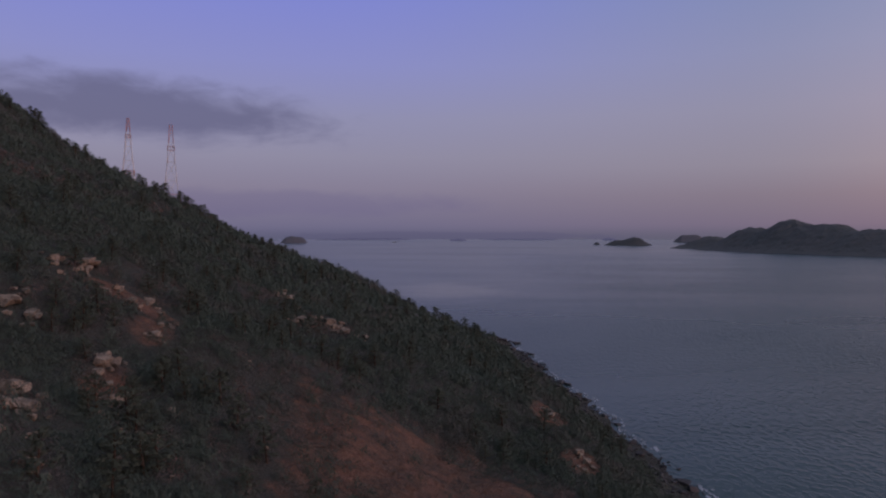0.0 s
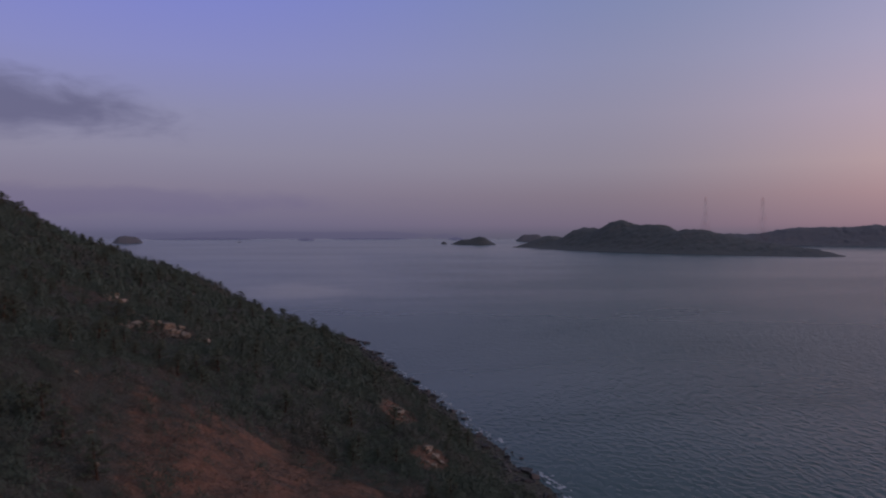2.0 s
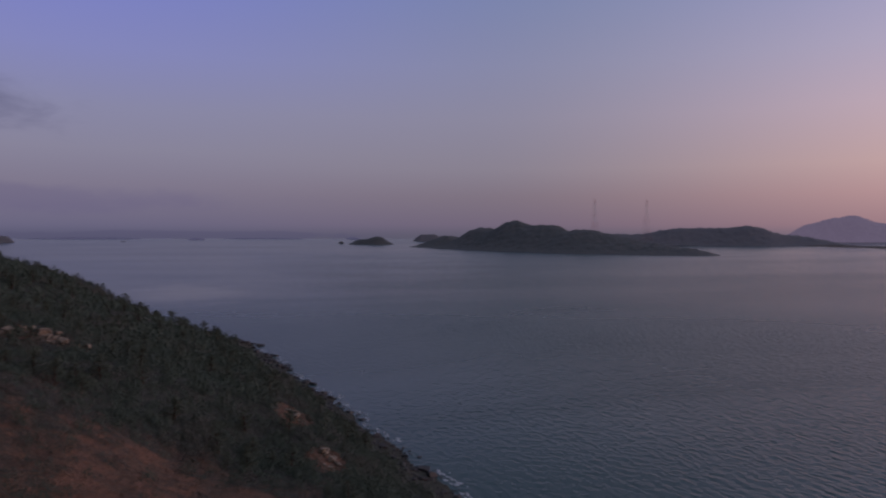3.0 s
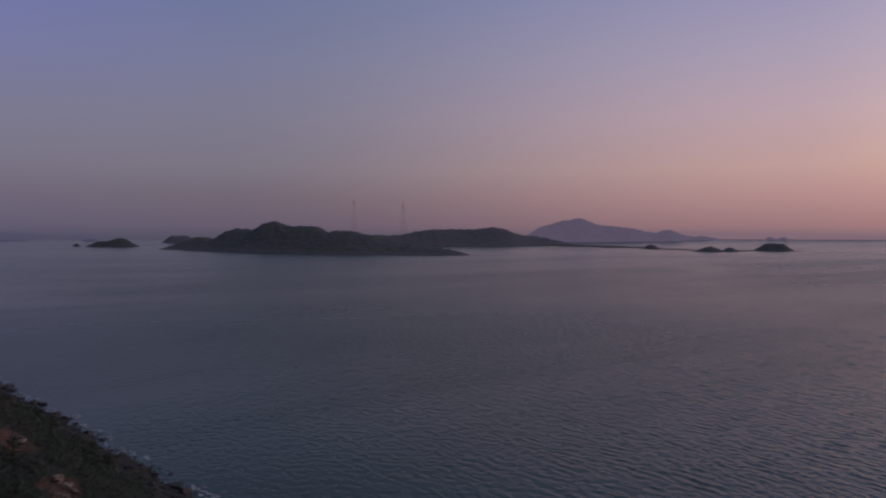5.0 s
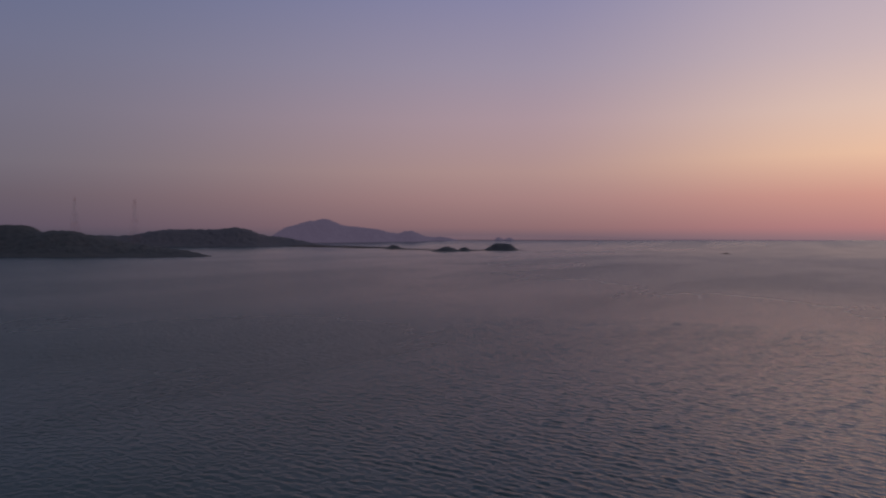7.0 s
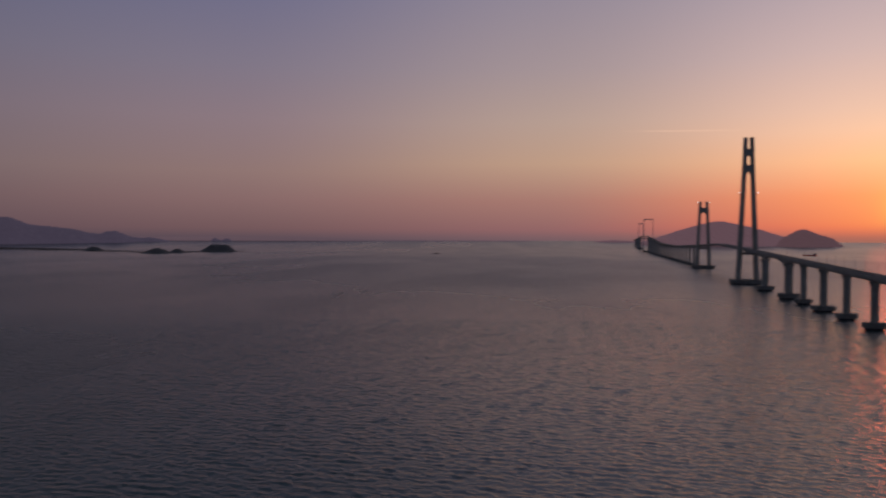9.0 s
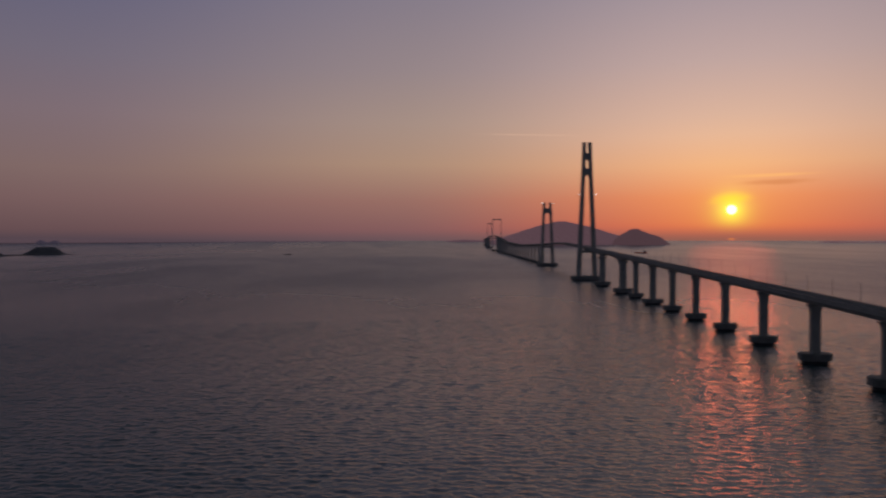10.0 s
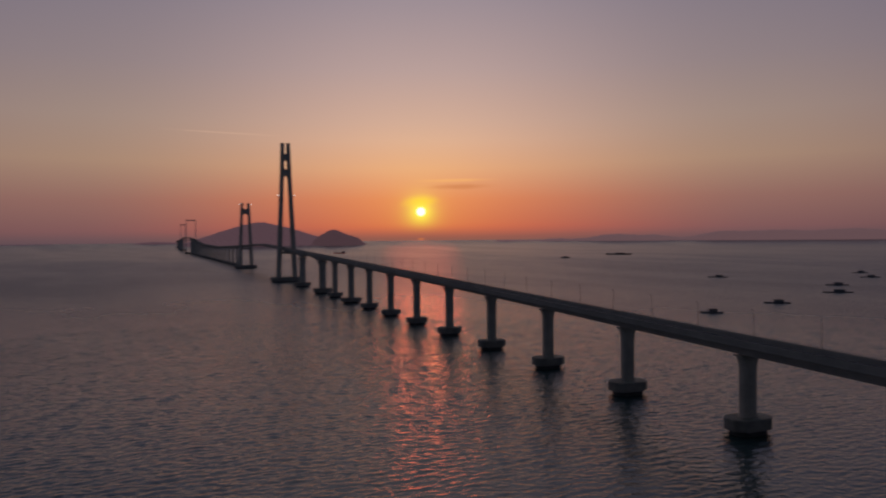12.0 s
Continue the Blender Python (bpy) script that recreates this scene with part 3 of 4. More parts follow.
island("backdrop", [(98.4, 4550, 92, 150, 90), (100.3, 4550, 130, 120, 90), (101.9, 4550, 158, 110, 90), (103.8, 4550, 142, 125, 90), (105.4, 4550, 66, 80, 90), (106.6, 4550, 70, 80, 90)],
       "dark hazy mauve headland behind the bridge towers", "mountain", MAT_FAR_MAUVE, 14.0, 4.0, 63, kind="structure")
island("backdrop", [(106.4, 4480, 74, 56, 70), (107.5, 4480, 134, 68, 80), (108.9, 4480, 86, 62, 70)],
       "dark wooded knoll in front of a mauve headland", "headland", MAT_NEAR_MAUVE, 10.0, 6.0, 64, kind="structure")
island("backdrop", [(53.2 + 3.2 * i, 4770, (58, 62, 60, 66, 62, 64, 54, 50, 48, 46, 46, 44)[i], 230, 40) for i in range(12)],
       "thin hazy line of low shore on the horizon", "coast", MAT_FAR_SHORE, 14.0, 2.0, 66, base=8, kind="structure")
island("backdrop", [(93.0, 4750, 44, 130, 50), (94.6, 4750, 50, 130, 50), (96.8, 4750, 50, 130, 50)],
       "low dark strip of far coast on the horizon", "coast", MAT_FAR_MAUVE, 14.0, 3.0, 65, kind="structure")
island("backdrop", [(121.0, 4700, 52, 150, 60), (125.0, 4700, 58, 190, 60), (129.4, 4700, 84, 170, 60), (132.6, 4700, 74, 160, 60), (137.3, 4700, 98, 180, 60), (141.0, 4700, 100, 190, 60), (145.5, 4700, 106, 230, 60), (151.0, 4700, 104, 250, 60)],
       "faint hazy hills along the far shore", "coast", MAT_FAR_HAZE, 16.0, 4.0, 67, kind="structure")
# ---- transmission pylons ----


def lattice_mast(m, high, label, member=0.62, bands=8):
    """A tapered four-legged lattice mast in red and white bands, with crossarms near its top."""
    mast = empty("transmission_pylon", m, label, "pylon", "transmission pylons")
    half = lambda z: 0.088 * high * (1 - z / high) ** 1.2 + 0.009 * high
    for s in range(bands):
        z0, z1 = high * s / bands, high * (s + 1) / bands
        bm = bmesh.new()
        for a, c in ((1, 1), (-1, 1), (-1, -1), (1, -1)):
            beam(bm, (a * half(z0), c * half(z0), z0), (a * half(z1), c * half(z1), z1), member)
        for a, c in (((1, 1), (-1, 1)), ((-1, 1), (-1, -1)), ((-1, -1), (1, -1)), ((1, -1), (1, 1))):
            lo, hi = half(z0), half(z1)
            beam(bm, (a[0] * lo, a[1] * lo, z0), (c[0] * hi, c[1] * hi, z1), member * 0.45)
            beam(bm, (c[0] * lo, c[1] * lo, z0), (a[0] * hi, a[1] * hi, z1), member * 0.45)
            beam(bm, (a[0] * hi, a[1] * hi, z1), (c[0] * hi, c[1] * hi, z1), member * 0.6)
        red = s == bands - 1 or s < 2
        part("mast_section", bm, MAT_RED if red else MAT_WHITE, mast, "red lattice section" if red else "white lattice section")
    for z in (0.30, 0.52, 0.84):
        bm = bmesh.new()
        h = half(z * high) + 0.004 * high
        for off in (-0.012 * high, 0.012 * high):
            for sgn in (1, -1):
                beam(bm, (-h, sgn * h, z * high + off), (h, sgn * h, z * high + off), member * 0.9)
                beam(bm, (sgn * h, -h, z * high + off), (sgn * h, h, z * high + off), member * 0.9)
        for a, c in ((1, 1), (-1, 1), (-1, -1), (1, -1)):
            beam(bm, (a * h, c * h, z * high - 0.013 * high), (a * h, c * h, z * high + 0.013 * high), member * 0.9)
        part("crossarm", bm, MAT_RED, mast, "red platform frame round the mast")
    return mast


def mast_at(az, dist, ground, turn=20):
    c = heading_vector(az) * dist
    return pose(c.x, c.y, ground, 0, 0, turn)


def mast_top(az, dist, top, label, member=0.34):
    c = heading_vector(az) * dist
    ground = float(hill_z(c.x, c.y)) - 0.5
    return lattice_mast(mast_at(az, dist, ground), top - ground, label, member)


mast_top(-20.62, 700, 160, "tall red and white lattice pylon behind the wooded ridge")
mast_top(-23.53, 880, 190, "taller red and white lattice pylon beyond the wooded ridge", 0.42)
lattice_mast(mast_at(31.95, 2620, 62), 122, "hazy lattice pylon standing on the wooded island", 0.22)
lattice_mast(mast_at(35.85, 2620, 30), 150, "hazy lattice pylon standing at the island's low end", 0.22)

# ---- bridge ----
AXIS_AZ = 94.6
BRIDGE_START = Vector((160.0, -184.0, 0.0))
SPAN = 62.2
TOWER_ONE, TOWER_TWO, MAST_A, MAST_B, BRIDGE_END = 874.0, 1400.0, 3124.0, 3726.0, 4420.0


def axis_point(s):
    """Plan of the bridge's centre line: straight to the second tower, then a slow bend."""
    p = BRIDGE_START + heading_vector(AXIS_AZ) * min(s, TOWER_TWO)
    if s > TOWER_TWO:
        p = p + heading_vector(93.2) * (s - TOWER_TWO)
    return p


def axis_turn(s):
    return -(AXIS_AZ if s <= TOWER_TWO else 93.2)


def deck_z(s):
    """Height of the road along the bridge."""
    knots = ((-240, 24.0), (0, 28.6), (752, 44.9), (874, 47.4), (1137, 53.0), (1400, 48.6), (1980, 41.0), (2500, 46.0), (2900, 62.0), (3250, 72.0), (3600, 72.0), (4420, 50.0))
    return float(np.interp(s, [a for a, _ in knots], [b for _, b in knots]))


def smooth_deck(s):
    return sum(deck_z(s + d) for d in (-60, -30, 0, 30, 60)) / 5 - 0.8


def girder_depth(s):
    """The box deepens over the piers beside the tower."""
    d = 2.5 + 0.7 * min(1.0, max(0.0, (160 - s) / 200))
    for at in (752.0, 638.0):
        d = max(d, 2.5 + 3.6 * max(0.0, 1 - abs(s - at) / 48.0) ** 2)
    if TOWER_ONE < s < TOWER_TWO:
        d = 1.7
    return d


def sweep(bm, s0, s1, section, count):
    """A profile of (sideways, up) pairs, given at each s, drawn along the bridge."""
    loops = []
    for i in range(count + 1):
        s = s0 + (s1 - s0) * i / count
        p = axis_point(s)
        az = AXIS_AZ if s <= TOWER_TWO else 93.2
        side = heading_vector(az + 90)
        loops.append([bm.verts.new((p.x + side.x * a, p.y + side.y * a, smooth_deck(s) + c)) for a, c in section(s)])
    c = len(loops[0])
    bm.faces.new(loops[0])
    bm.faces.new(loops[-1][::-1])
    for lo, hi in zip(loops, loops[1:]):
        for i in range(c):
            bm.faces.new((lo[i], hi[i], hi[(i + 1) % c], lo[(i + 1) % c]))


def box_section(s):
    d = girder_depth(s)
    return ((5.3, 0.0), (5.3, -0.45), (3.5, -1.0), (2.9, -d), (-2.9, -d), (-3.5, -1.0), (-5.3, -0.45), (-5.3, 0.0))


PIERS = [-62.2 * 2, -62.2] + [SPAN * i for i in range(7)] + [SPAN * 7, 500.0, 568.0, 630.0, 752.0]
bridge = empty("bridge", pose(0, 0, 0), "long dark grey girder sea bridge on pale piers", "bridge")
stops = [-200.0] + PIERS + [TOWER_ONE, 1000.0, 1137.0, 1270.0, TOWER_TWO] + [TOWER_TWO + 150 * i for i in range(1, 20)] + [BRIDGE_END]
for s0, s1 in zip(stops, stops[1:]):
    far = s0 >= TOWER_TWO
    bm = bmesh.new()
    sweep(bm, s0 + 0.06, s1 - 0.06, box_section, 3 if far else 12)
    part("girder", bm, MAT_CONCRETE if far else MAT_STEEL, bridge)
    bm = bmesh.new()
    sweep(bm, s0, s1, lambda s: ((4.7, 0.09), (4.7, 0.004), (-4.7, 0.004), (-4.7, 0.09)), 3 if far else 6)
    part("road_surface", bm, MAT_DECK, bridge, "dark worn asphalt roadway")
    for sgn in (1, -1):
        bm = bmesh.new()
        sweep(bm, s0, s1, lambda s: ((sgn * 5.2, 1.75), (sgn * 5.2, 0.003), (sgn * 4.78, 0.003), (sgn * 4.98, 1.75)), 3 if far else 6)
        part("parapet", bm, MAT_CONCRETE if far else MAT_STEEL, bridge)
        if not far:
            bm = bmesh.new()
            sweep(bm, s0, s1, lambda s: ((sgn * 5.14, 2.12), (sgn * 5.14, 2.02), (sgn * 5.04, 2.02), (sgn * 5.04, 2.12)), 6)
            span = s1 - s0
            for i in range(int(span / 4)):
                s = s0 + (i + 0.5) * span / int(span / 4)
                p = axis_point(s) + heading_vector(AXIS_AZ + 90) * sgn * 5.09
                z = smooth_deck(s)
                beam(bm, (p.x, p.y, z + 1.7), (p.x, p.y, z + 2.06), 0.09)
            part("handrail", bm, MAT_GALV, bridge, "thin steel handrail on posts")


def pier(s, shaft=(4.6, 3.4), cap=(15.5, 12.0), cap_high=3.9, label="concrete bridge pier on a wide footing in the sea"):
    """A pier with a flared head, standing on an eight-sided footing."""
    p = axis_point(s)
    thing = empty("bridge_pier", pose(p.x, p.y, 0, 0, 0, axis_turn(s)), label, "bridge pier", "bridge piers")
    low = float(sea_level(p.length))
    top = smooth_deck(s) - girder_depth(s)
    a, c = cap[0] / 2, cap[1] / 2
    k8 = [(a, c * 0.45), (a * 0.62, c), (-a * 0.62, c), (-a, c * 0.45), (-a, -c * 0.45), (-a * 0.62, -c), (a * 0.62, -c), (a, -c * 0.45)]
    bm = bmesh.new()
    prism(bm, k8, low + 1.5, low + 1.5 + cap_high, 1.0, 0.25)
    footing = part("footing", bm, MAT_CAP, thing, "stained concrete footing")
    # a darker, narrower stub carries the footing down into the water
    bm = bmesh.new()
    prism(bm, [(x * 0.78, y * 0.84) for x, y in k8], low - 3.0, low + 1.52, 1.0, 0.2)
    part("footing_stub", bm, MAT_STUB, footing, "dark stub below the footing")
    bm = bmesh.new()
    z0 = low + 1.5 + cap_high
    w2, d2 = shaft[0] / 2, shaft[1] / 2
    ring = lambda g, h: [(w2 * g, d2 * 0.55), (w2 * g - 0.6, d2), (-w2 * g + 0.6, d2), (-w2 * g, d2 * 0.55), (-w2 * g, -d2 * 0.55), (-w2 * g + 0.6, -d2), (w2 * g - 0.6, -d2), (w2 * g, -d2 * 0.55)]
    levels = [(z0 - 0.02, 1.12), (z0 + 1.2, 1.0), (top - 6.0, 1.0), (top - 3.8, 1.06), (top - 2.2, 1.22), (top - 1.0, 1.48), (top - 0.62, 1.58)]
    loops = [[bm.verts.new((x, y, z)) for x, y in ring(g, z)] for z, g in levels]
    bm.faces.new(loops[0][::-1])
    bm.faces.new(loops[-1])
    for lo, hi in zip(loops, loops[1:]):
        for i in range(8):
            bm.faces.new((lo[i], lo[(i + 1) % 8], hi[(i + 1) % 8], hi[i]))
    part("shaft", bm, MAT_CONCRETE, thing)
    bm = bmesh.new()
    box(bm, (0, 0, top - 0.42), (shaft[0] * 1.62, shaft[1] * 1.06, 0.42), bevel=0.06)
    part("pier_head", bm, MAT_CONCRETE, thing)
    for sgn in (1, -1):
        bm = bmesh.new()
        box(bm, (sgn * shaft[0] * 0.5, 0, top - 0.11), (1.1, 1.1, 0.22), bevel=0.03)
        part("bearing", bm, MAT_HULL, thing, "dark rubber bearing block")
    return thing


for s in PIERS[:-3]:
    big = abs(s - 500.0) < 1
    pier(s, (4.9, 3.6) if not big else (5.6, 4.4), (15.2, 10.0) if not big else (19.0, 14.0), 3.6)
pier(568.0, (5.2, 4.0), (15.0, 12.0))
pier(630.0, (7.5, 7.0), (20.0, 17.0), 4.6, "stout concrete bridge pier under the deep girder")
pier(752.0, (7.5, 7.0), (20.0, 17.0), 4.6, "stout concrete bridge pier beside the tall tower")
s = TOWER_TWO + 75
while s < BRIDGE_END - 20:
    if not (MAST_A + 20 < s < MAST_B - 20):
        pier(s, (5.0, 5.0), (15.0, 12.0), 3.5, "far hazy concrete bridge pier in the sea")
    s += 75


def tower(s, high, beams, spread, top_spread, leg, label, lights=(), mat=MAT_CONCRETE):
    """A twin-legged tower: two tapering legs, crossbeams, a footing and work lights."""
    p = axis_point(s)
    thing = empty("bridge_tower", pose(p.x, p.y, 0, 0, 0, axis_turn(s)), label, "bridge tower", "bridge towers")
    knee = beams[-1][0]

    def x_at(z):
        if z < knee:
            return spread + (top_spread + 1.1 - spread) * (z / knee)
        return top_spread + 1.1 * (1 - (z - knee) / (high - knee))

    low = float(sea_level(p.length))
    for sgn in (1, -1):
        bm = bmesh.new()
        loops = []
        for i in range(17):
            z = low + 5 + (high - low - 5) * i / 16
            wide = leg * (1.0 - 0.24 * i / 16) / 2
            deep = wide * (1.9 - 0.5 * i / 16)
            c = sgn * x_at(z)
            f = 0.35
            loops.append([bm.verts.new((c + a * wide, b * deep, z)) for a, b in ((1, 1 - f), (1 - f, 1), (-1 + f, 1), (-1, 1 - f), (-1, -1 + f), (-1 + f, -1), (1 - f, -1), (1, -1 + f))])
        bm.faces.new(loops[0][::-1])
        bm.faces.new(loops[-1])
        for lo, hi in zip(loops, loops[1:]):
            for i in range(8):
                bm.faces.new((lo[i], lo[(i + 1) % 8], hi[(i + 1) % 8], hi[i]))
        part("leg", bm, mat, thing)
    for z, tall, arch in beams:
        bm = bmesh.new()
        x = x_at(z)
        deep = leg * 1.1
        count = 12
        lower, upper = [], []
        for i in range(count + 1):
            t = -1 + 2 * i / count
            lower.append((t * x, z - tall / 2 - arch * abs(t) ** 1.35))
            upper.append((t * x, z + tall / 2 + arch * 0.8 * abs(t) ** 1.4))
        front = [bm.verts.new((a, -deep / 2, c)) for a, c in lower + upper[::-1]]
        rear = [bm.verts.new((a, deep / 2, c)) for a, c in lower + upper[::-1]]
        c = len(front)
        for i in range(c):
            bm.faces.new((front[i], rear[i], rear[(i + 1) % c], front[(i + 1) % c]))
        for i in range(count):
            bm.faces.new((front[i], front[i + 1], front[c - 2 - i], front[c - 1 - i]))
            bm.faces.new((rear[i + 1], rear[i], rear[c - 1 - i], rear[c - 2 - i]))
        part("crossbeam", bm, mat, thing)
    bm = bmesh.new()
    wide = spread + leg * 1.5
    k8 = [(wide, 9), (wide - 4, 14), (-wide + 4, 14), (-wide, 9), (-wide, -9), (-wide + 4, -14), (wide - 4, -14), (wide, -9)]
    prism(bm, k8, low + 1.2, low + 7.0, 1.0, 0.4)
    footing = part("footing", bm, MAT_CAP, thing, "broad stained concrete footing")
    bm = bmesh.new()
    prism(bm, [(x * 0.94, y * 0.94) for x, y in k8], low - 3, low + 1.25, 1.0, 0.2)
    part("footing_stub", bm, MAT_STUB, footing, "dark stub below the footing")
    for z in lights:
        for sgn in (1, -1):
            bm = bmesh.new()
            box(bm, (sgn * (x_at(z) + leg * 0.55), 0, z - 0.9), (3.2, leg * 1.7, 0.35), bevel=0.05)
            deck = part("platform", bm, MAT_GALV, thing, "small steel work platform")
            bm = bmesh.new()
            box(bm, (sgn * (x_at(z) + leg * 0.75), -leg * 0.7, z), (1.8, 0.5, 0.6), bevel=0.08)
            part("work_light", bm, MAT_LAMP, deck, "lit pale work light")
    return thing


tower(TOWER_ONE, 199, [(42, 3.5, 0.0), (179, 8.0, 7.0), (157, 7.5, 10.0)], 12.0, 4.0, 6.6, "very tall slender twin-legged concrete bridge tower", (124,))
tower(TOWER_TWO, 138, [(42, 3.5, 0.0), (120.5, 9.0, 6.0)], 12.2, 6.3, 6.8, "shorter twin-legged concrete bridge tower", (136,))
tower(MAST_A, 148, [(60, 4.0, 0.0), (145, 4.0, 1.0)], 20.0, 18.0, 2.8, "hazy portal tower of the far suspension span", mat=MAT_HAZED_CONCRETE)
tower(MAST_B, 142, [(60, 4.0, 0.0), (138, 4.0, 1.0)], 12.5, 9.5, 3.0, "farther hazy portal tower of the suspension span", mat=MAT_HAZED_CONCRETE)

# lamp posts along both edges of the near deck


def lamp_post(m):
    post = empty("street_lamp", m, "slim galvanised street lamp on the bridge parapet", "street lamp", "bridge street lamps")
    bm = bmesh.new()
    bmesh.ops.create_cone(bm, segments=8, radius1=0.11, radius2=0.06, depth=8.2, cap_ends=True, matrix=Matrix.Translation((0, 0, 4.1)))
    part("pole", bm, MAT_GALV, post)
    bm = bmesh.new()
    beam(bm, (0, 0, 8.1), (0.7, 0, 8.35), 0.07)
    part("arm", bm, MAT_GALV, post)
    bm = bmesh.new()
    box(bm, (0.9, 0, 8.37), (0.5, 0.22, 0.12), bevel=0.03)
    part("lamp_head", bm, MAT_HULL, post, "dark unlit lamp head")
    return post


lamp = None
s = 2.7 - 25.4 * 6
while s < 860:
    p = axis_point(s) + heading_vector(AXIS_AZ + 90) * 5.09
    m = pose(p.x, p.y, smooth_deck(s) + 1.74, 0, 0, axis_turn(s) + 90)
    lamp = copy_thing(lamp, m) if lamp else lamp_post(m)
    s += 25.4

# ---- boats and rafts ----


def raft(x, y, long, turn, label, tall=1.0):
    """A flat fish-farm raft: a low hull, a hut with a roof, a mast and side floats."""
    thing = empty("fishing_raft", pose(x, y, float(sea_level(math.hypot(x, y)) + rim_lift(x, y)), 0, 0, turn), label, "raft", "moored rafts")
    h = long / 2
    bm = bmesh.new()
    outline = [(h, 0), (h * 0.82, 2.4), (-h * 0.9, 2.6), (-h, 1.6), (-h, -1.6), (-h * 0.9, -2.6), (h * 0.82, -2.4)]
    prism(bm, outline, -0.4, 1.15 * tall, 1.04, 0.1)
    part("hull", bm, MAT_HULL, thing)
    bm = bmesh.new()
    box(bm, (-h * 0.12, 0, 1.15 * tall + 1.05), (h * 0.75, 3.6, 2.1), bevel=0.08)
    hut = part("cabin", bm, MAT_CABIN, thing)
    bm = bmesh.new()
    box(bm, (-h * 0.12, 0, 1.15 * tall + 2.21), (h * 0.85, 4.1, 0.2), bevel=0.05)
    part("roof", bm, MAT_HULL, hut)
    bm = bmesh.new()
    beam(bm, (h * 0.45, 0, 1.1 * tall), (h * 0.45, 0, 1.1 * tall + 3.3), 0.14)
    part("mast", bm, MAT_GALV, thing)
    for sgn in (1, -1):
        bm = bmesh.new()
        bmesh.ops.create_cone(bm, segments=10, radius1=0.5, radius2=0.5, depth=long * 1.02, cap_ends=True,
                              matrix=Matrix.Translation((0, sgn * 3.3, 0.25)) @ Matrix.Rotation(math.pi / 2, 4, "Y"))
        part("float", bm, MAT_HULL, thing)
    return thing


for x, y, long, turn in ((420, -443, 17, 43), (449, -554, 21, 48), (767, -821, 26, 40), (498, -706, 27, 55), (570, -807, 24, 52),
                         (731, -1090, 20, 57), (648, -988, 24, 52)):
    raft(x, y, long, turn, "dark flat fishing raft with a low hut")
raft(1860, -1549, 80, 42, "long dark barge lying on the open sea", 3.6)
raft(1681, -1208, 26, 35, "small dark fishing boat on the open sea", 2.6)
raft(2690, 455, 34, 95, "small far fishing boat on calm water")
raft(-275, 4130, 32, 0, "tiny far boat on the open sea")
raft(2845, -3815, 90, 37, "far dark raft on the hazy sea", 5.0)

ship = empty("cargo_ship", pose(2800, -905, 0, 0, 0, 48), "far red-hulled cargo ship behind the bridge", "ship")
bm = bmesh.new()
prism(bm, [(26, 0), (19, 5), (-22, 5), (-24, 3), (-24, -3), (-22, -5), (19, -5)], -1.0, 4.2, 1.03, 0.3)
part("hull", bm, MAT_SHIP, ship, "red ship's hull")
bm = bmesh.new()
box(bm, (-17, 0, 7.0), (8, 8, 6), bevel=0.3)
part("bridge_house", bm, MAT_CABIN, ship)
bm = bmesh.new()
beam(bm, (8, 0, 4), (8, 0, 12), 0.7)
part("derrick", bm, MAT_HULL, ship)

# ---- rocks on the hillside ----
rng = np.random.default_rng(7)


def boulder_mesh(seed, flat=0.7):
    """A cut, cracked boulder: a cube broken into facets by planes and noise."""
    g = np.random.default_rng(seed)
    bm = bmesh.new()
    bmesh.ops.create_icosphere(bm, subdivisions=3, radius=1.25)
    planes = []
    for axis in ((1, 0, 0), (-1, 0, 0), (0, 1, 0), (0, -1, 0), (0, 0, 1), (0, 0, -1)):
        d = (Vector(axis) + Vector(g.normal(size=3)) * 0.2).normalized()
        planes.append((d, g.uniform(0.55, 0.95)))
    for _ in range(4):
        planes.append((Vector(g.normal(size=3)).normalized(), g.uniform(0.7, 0.95)))
    for v in bm.verts:
        for _ in range(2):
            for d, h in planes:
                over = v.co.dot(d) - h
                if over > 0:
                    v.co -= d * over
        v.co += Vector(g.normal(size=3)) * 0.02
        v.co.z *= flat
    me = bpy.data.meshes.new("rock")
    bm.to_mesh(me)
    bm.free()
    return me


ROCK_MESHES = [boulder_mesh(40 + i, 0.62 + 0.08 * (i % 4)) for i in range(8)]
SHORE_MESHES = [boulder_mesh(80 + i, 0.6) for i in range(6)]
for me in ROCK_MESHES:
    me.materials.append(MAT_ROCK)
for me in SHORE_MESHES:
    me.materials.append(MAT_SHORE_ROCK)


def rock(name, meshes, x, y, size, label, group, sink=0.3):
    ob = new(name, meshes[int(rng.integers(len(meshes)))])
    z = max(float(hill_z(x, y)), -0.3)
    x, y = float(x), float(y)
    sx, sy = rng.uniform(0.8, 1.35), rng.uniform(0.75, 1.1)
    ob.matrix_world = pose(x, y, z + size * sink, rng.uniform(-14, 14), rng.uniform(-14, 14), rng.uniform(0, 360)) @ Matrix.Diagonal((size * sx, size * sy, size * rng.uniform(0.75, 1.1), 1))
    return tagged(ob, label, "rock", group)


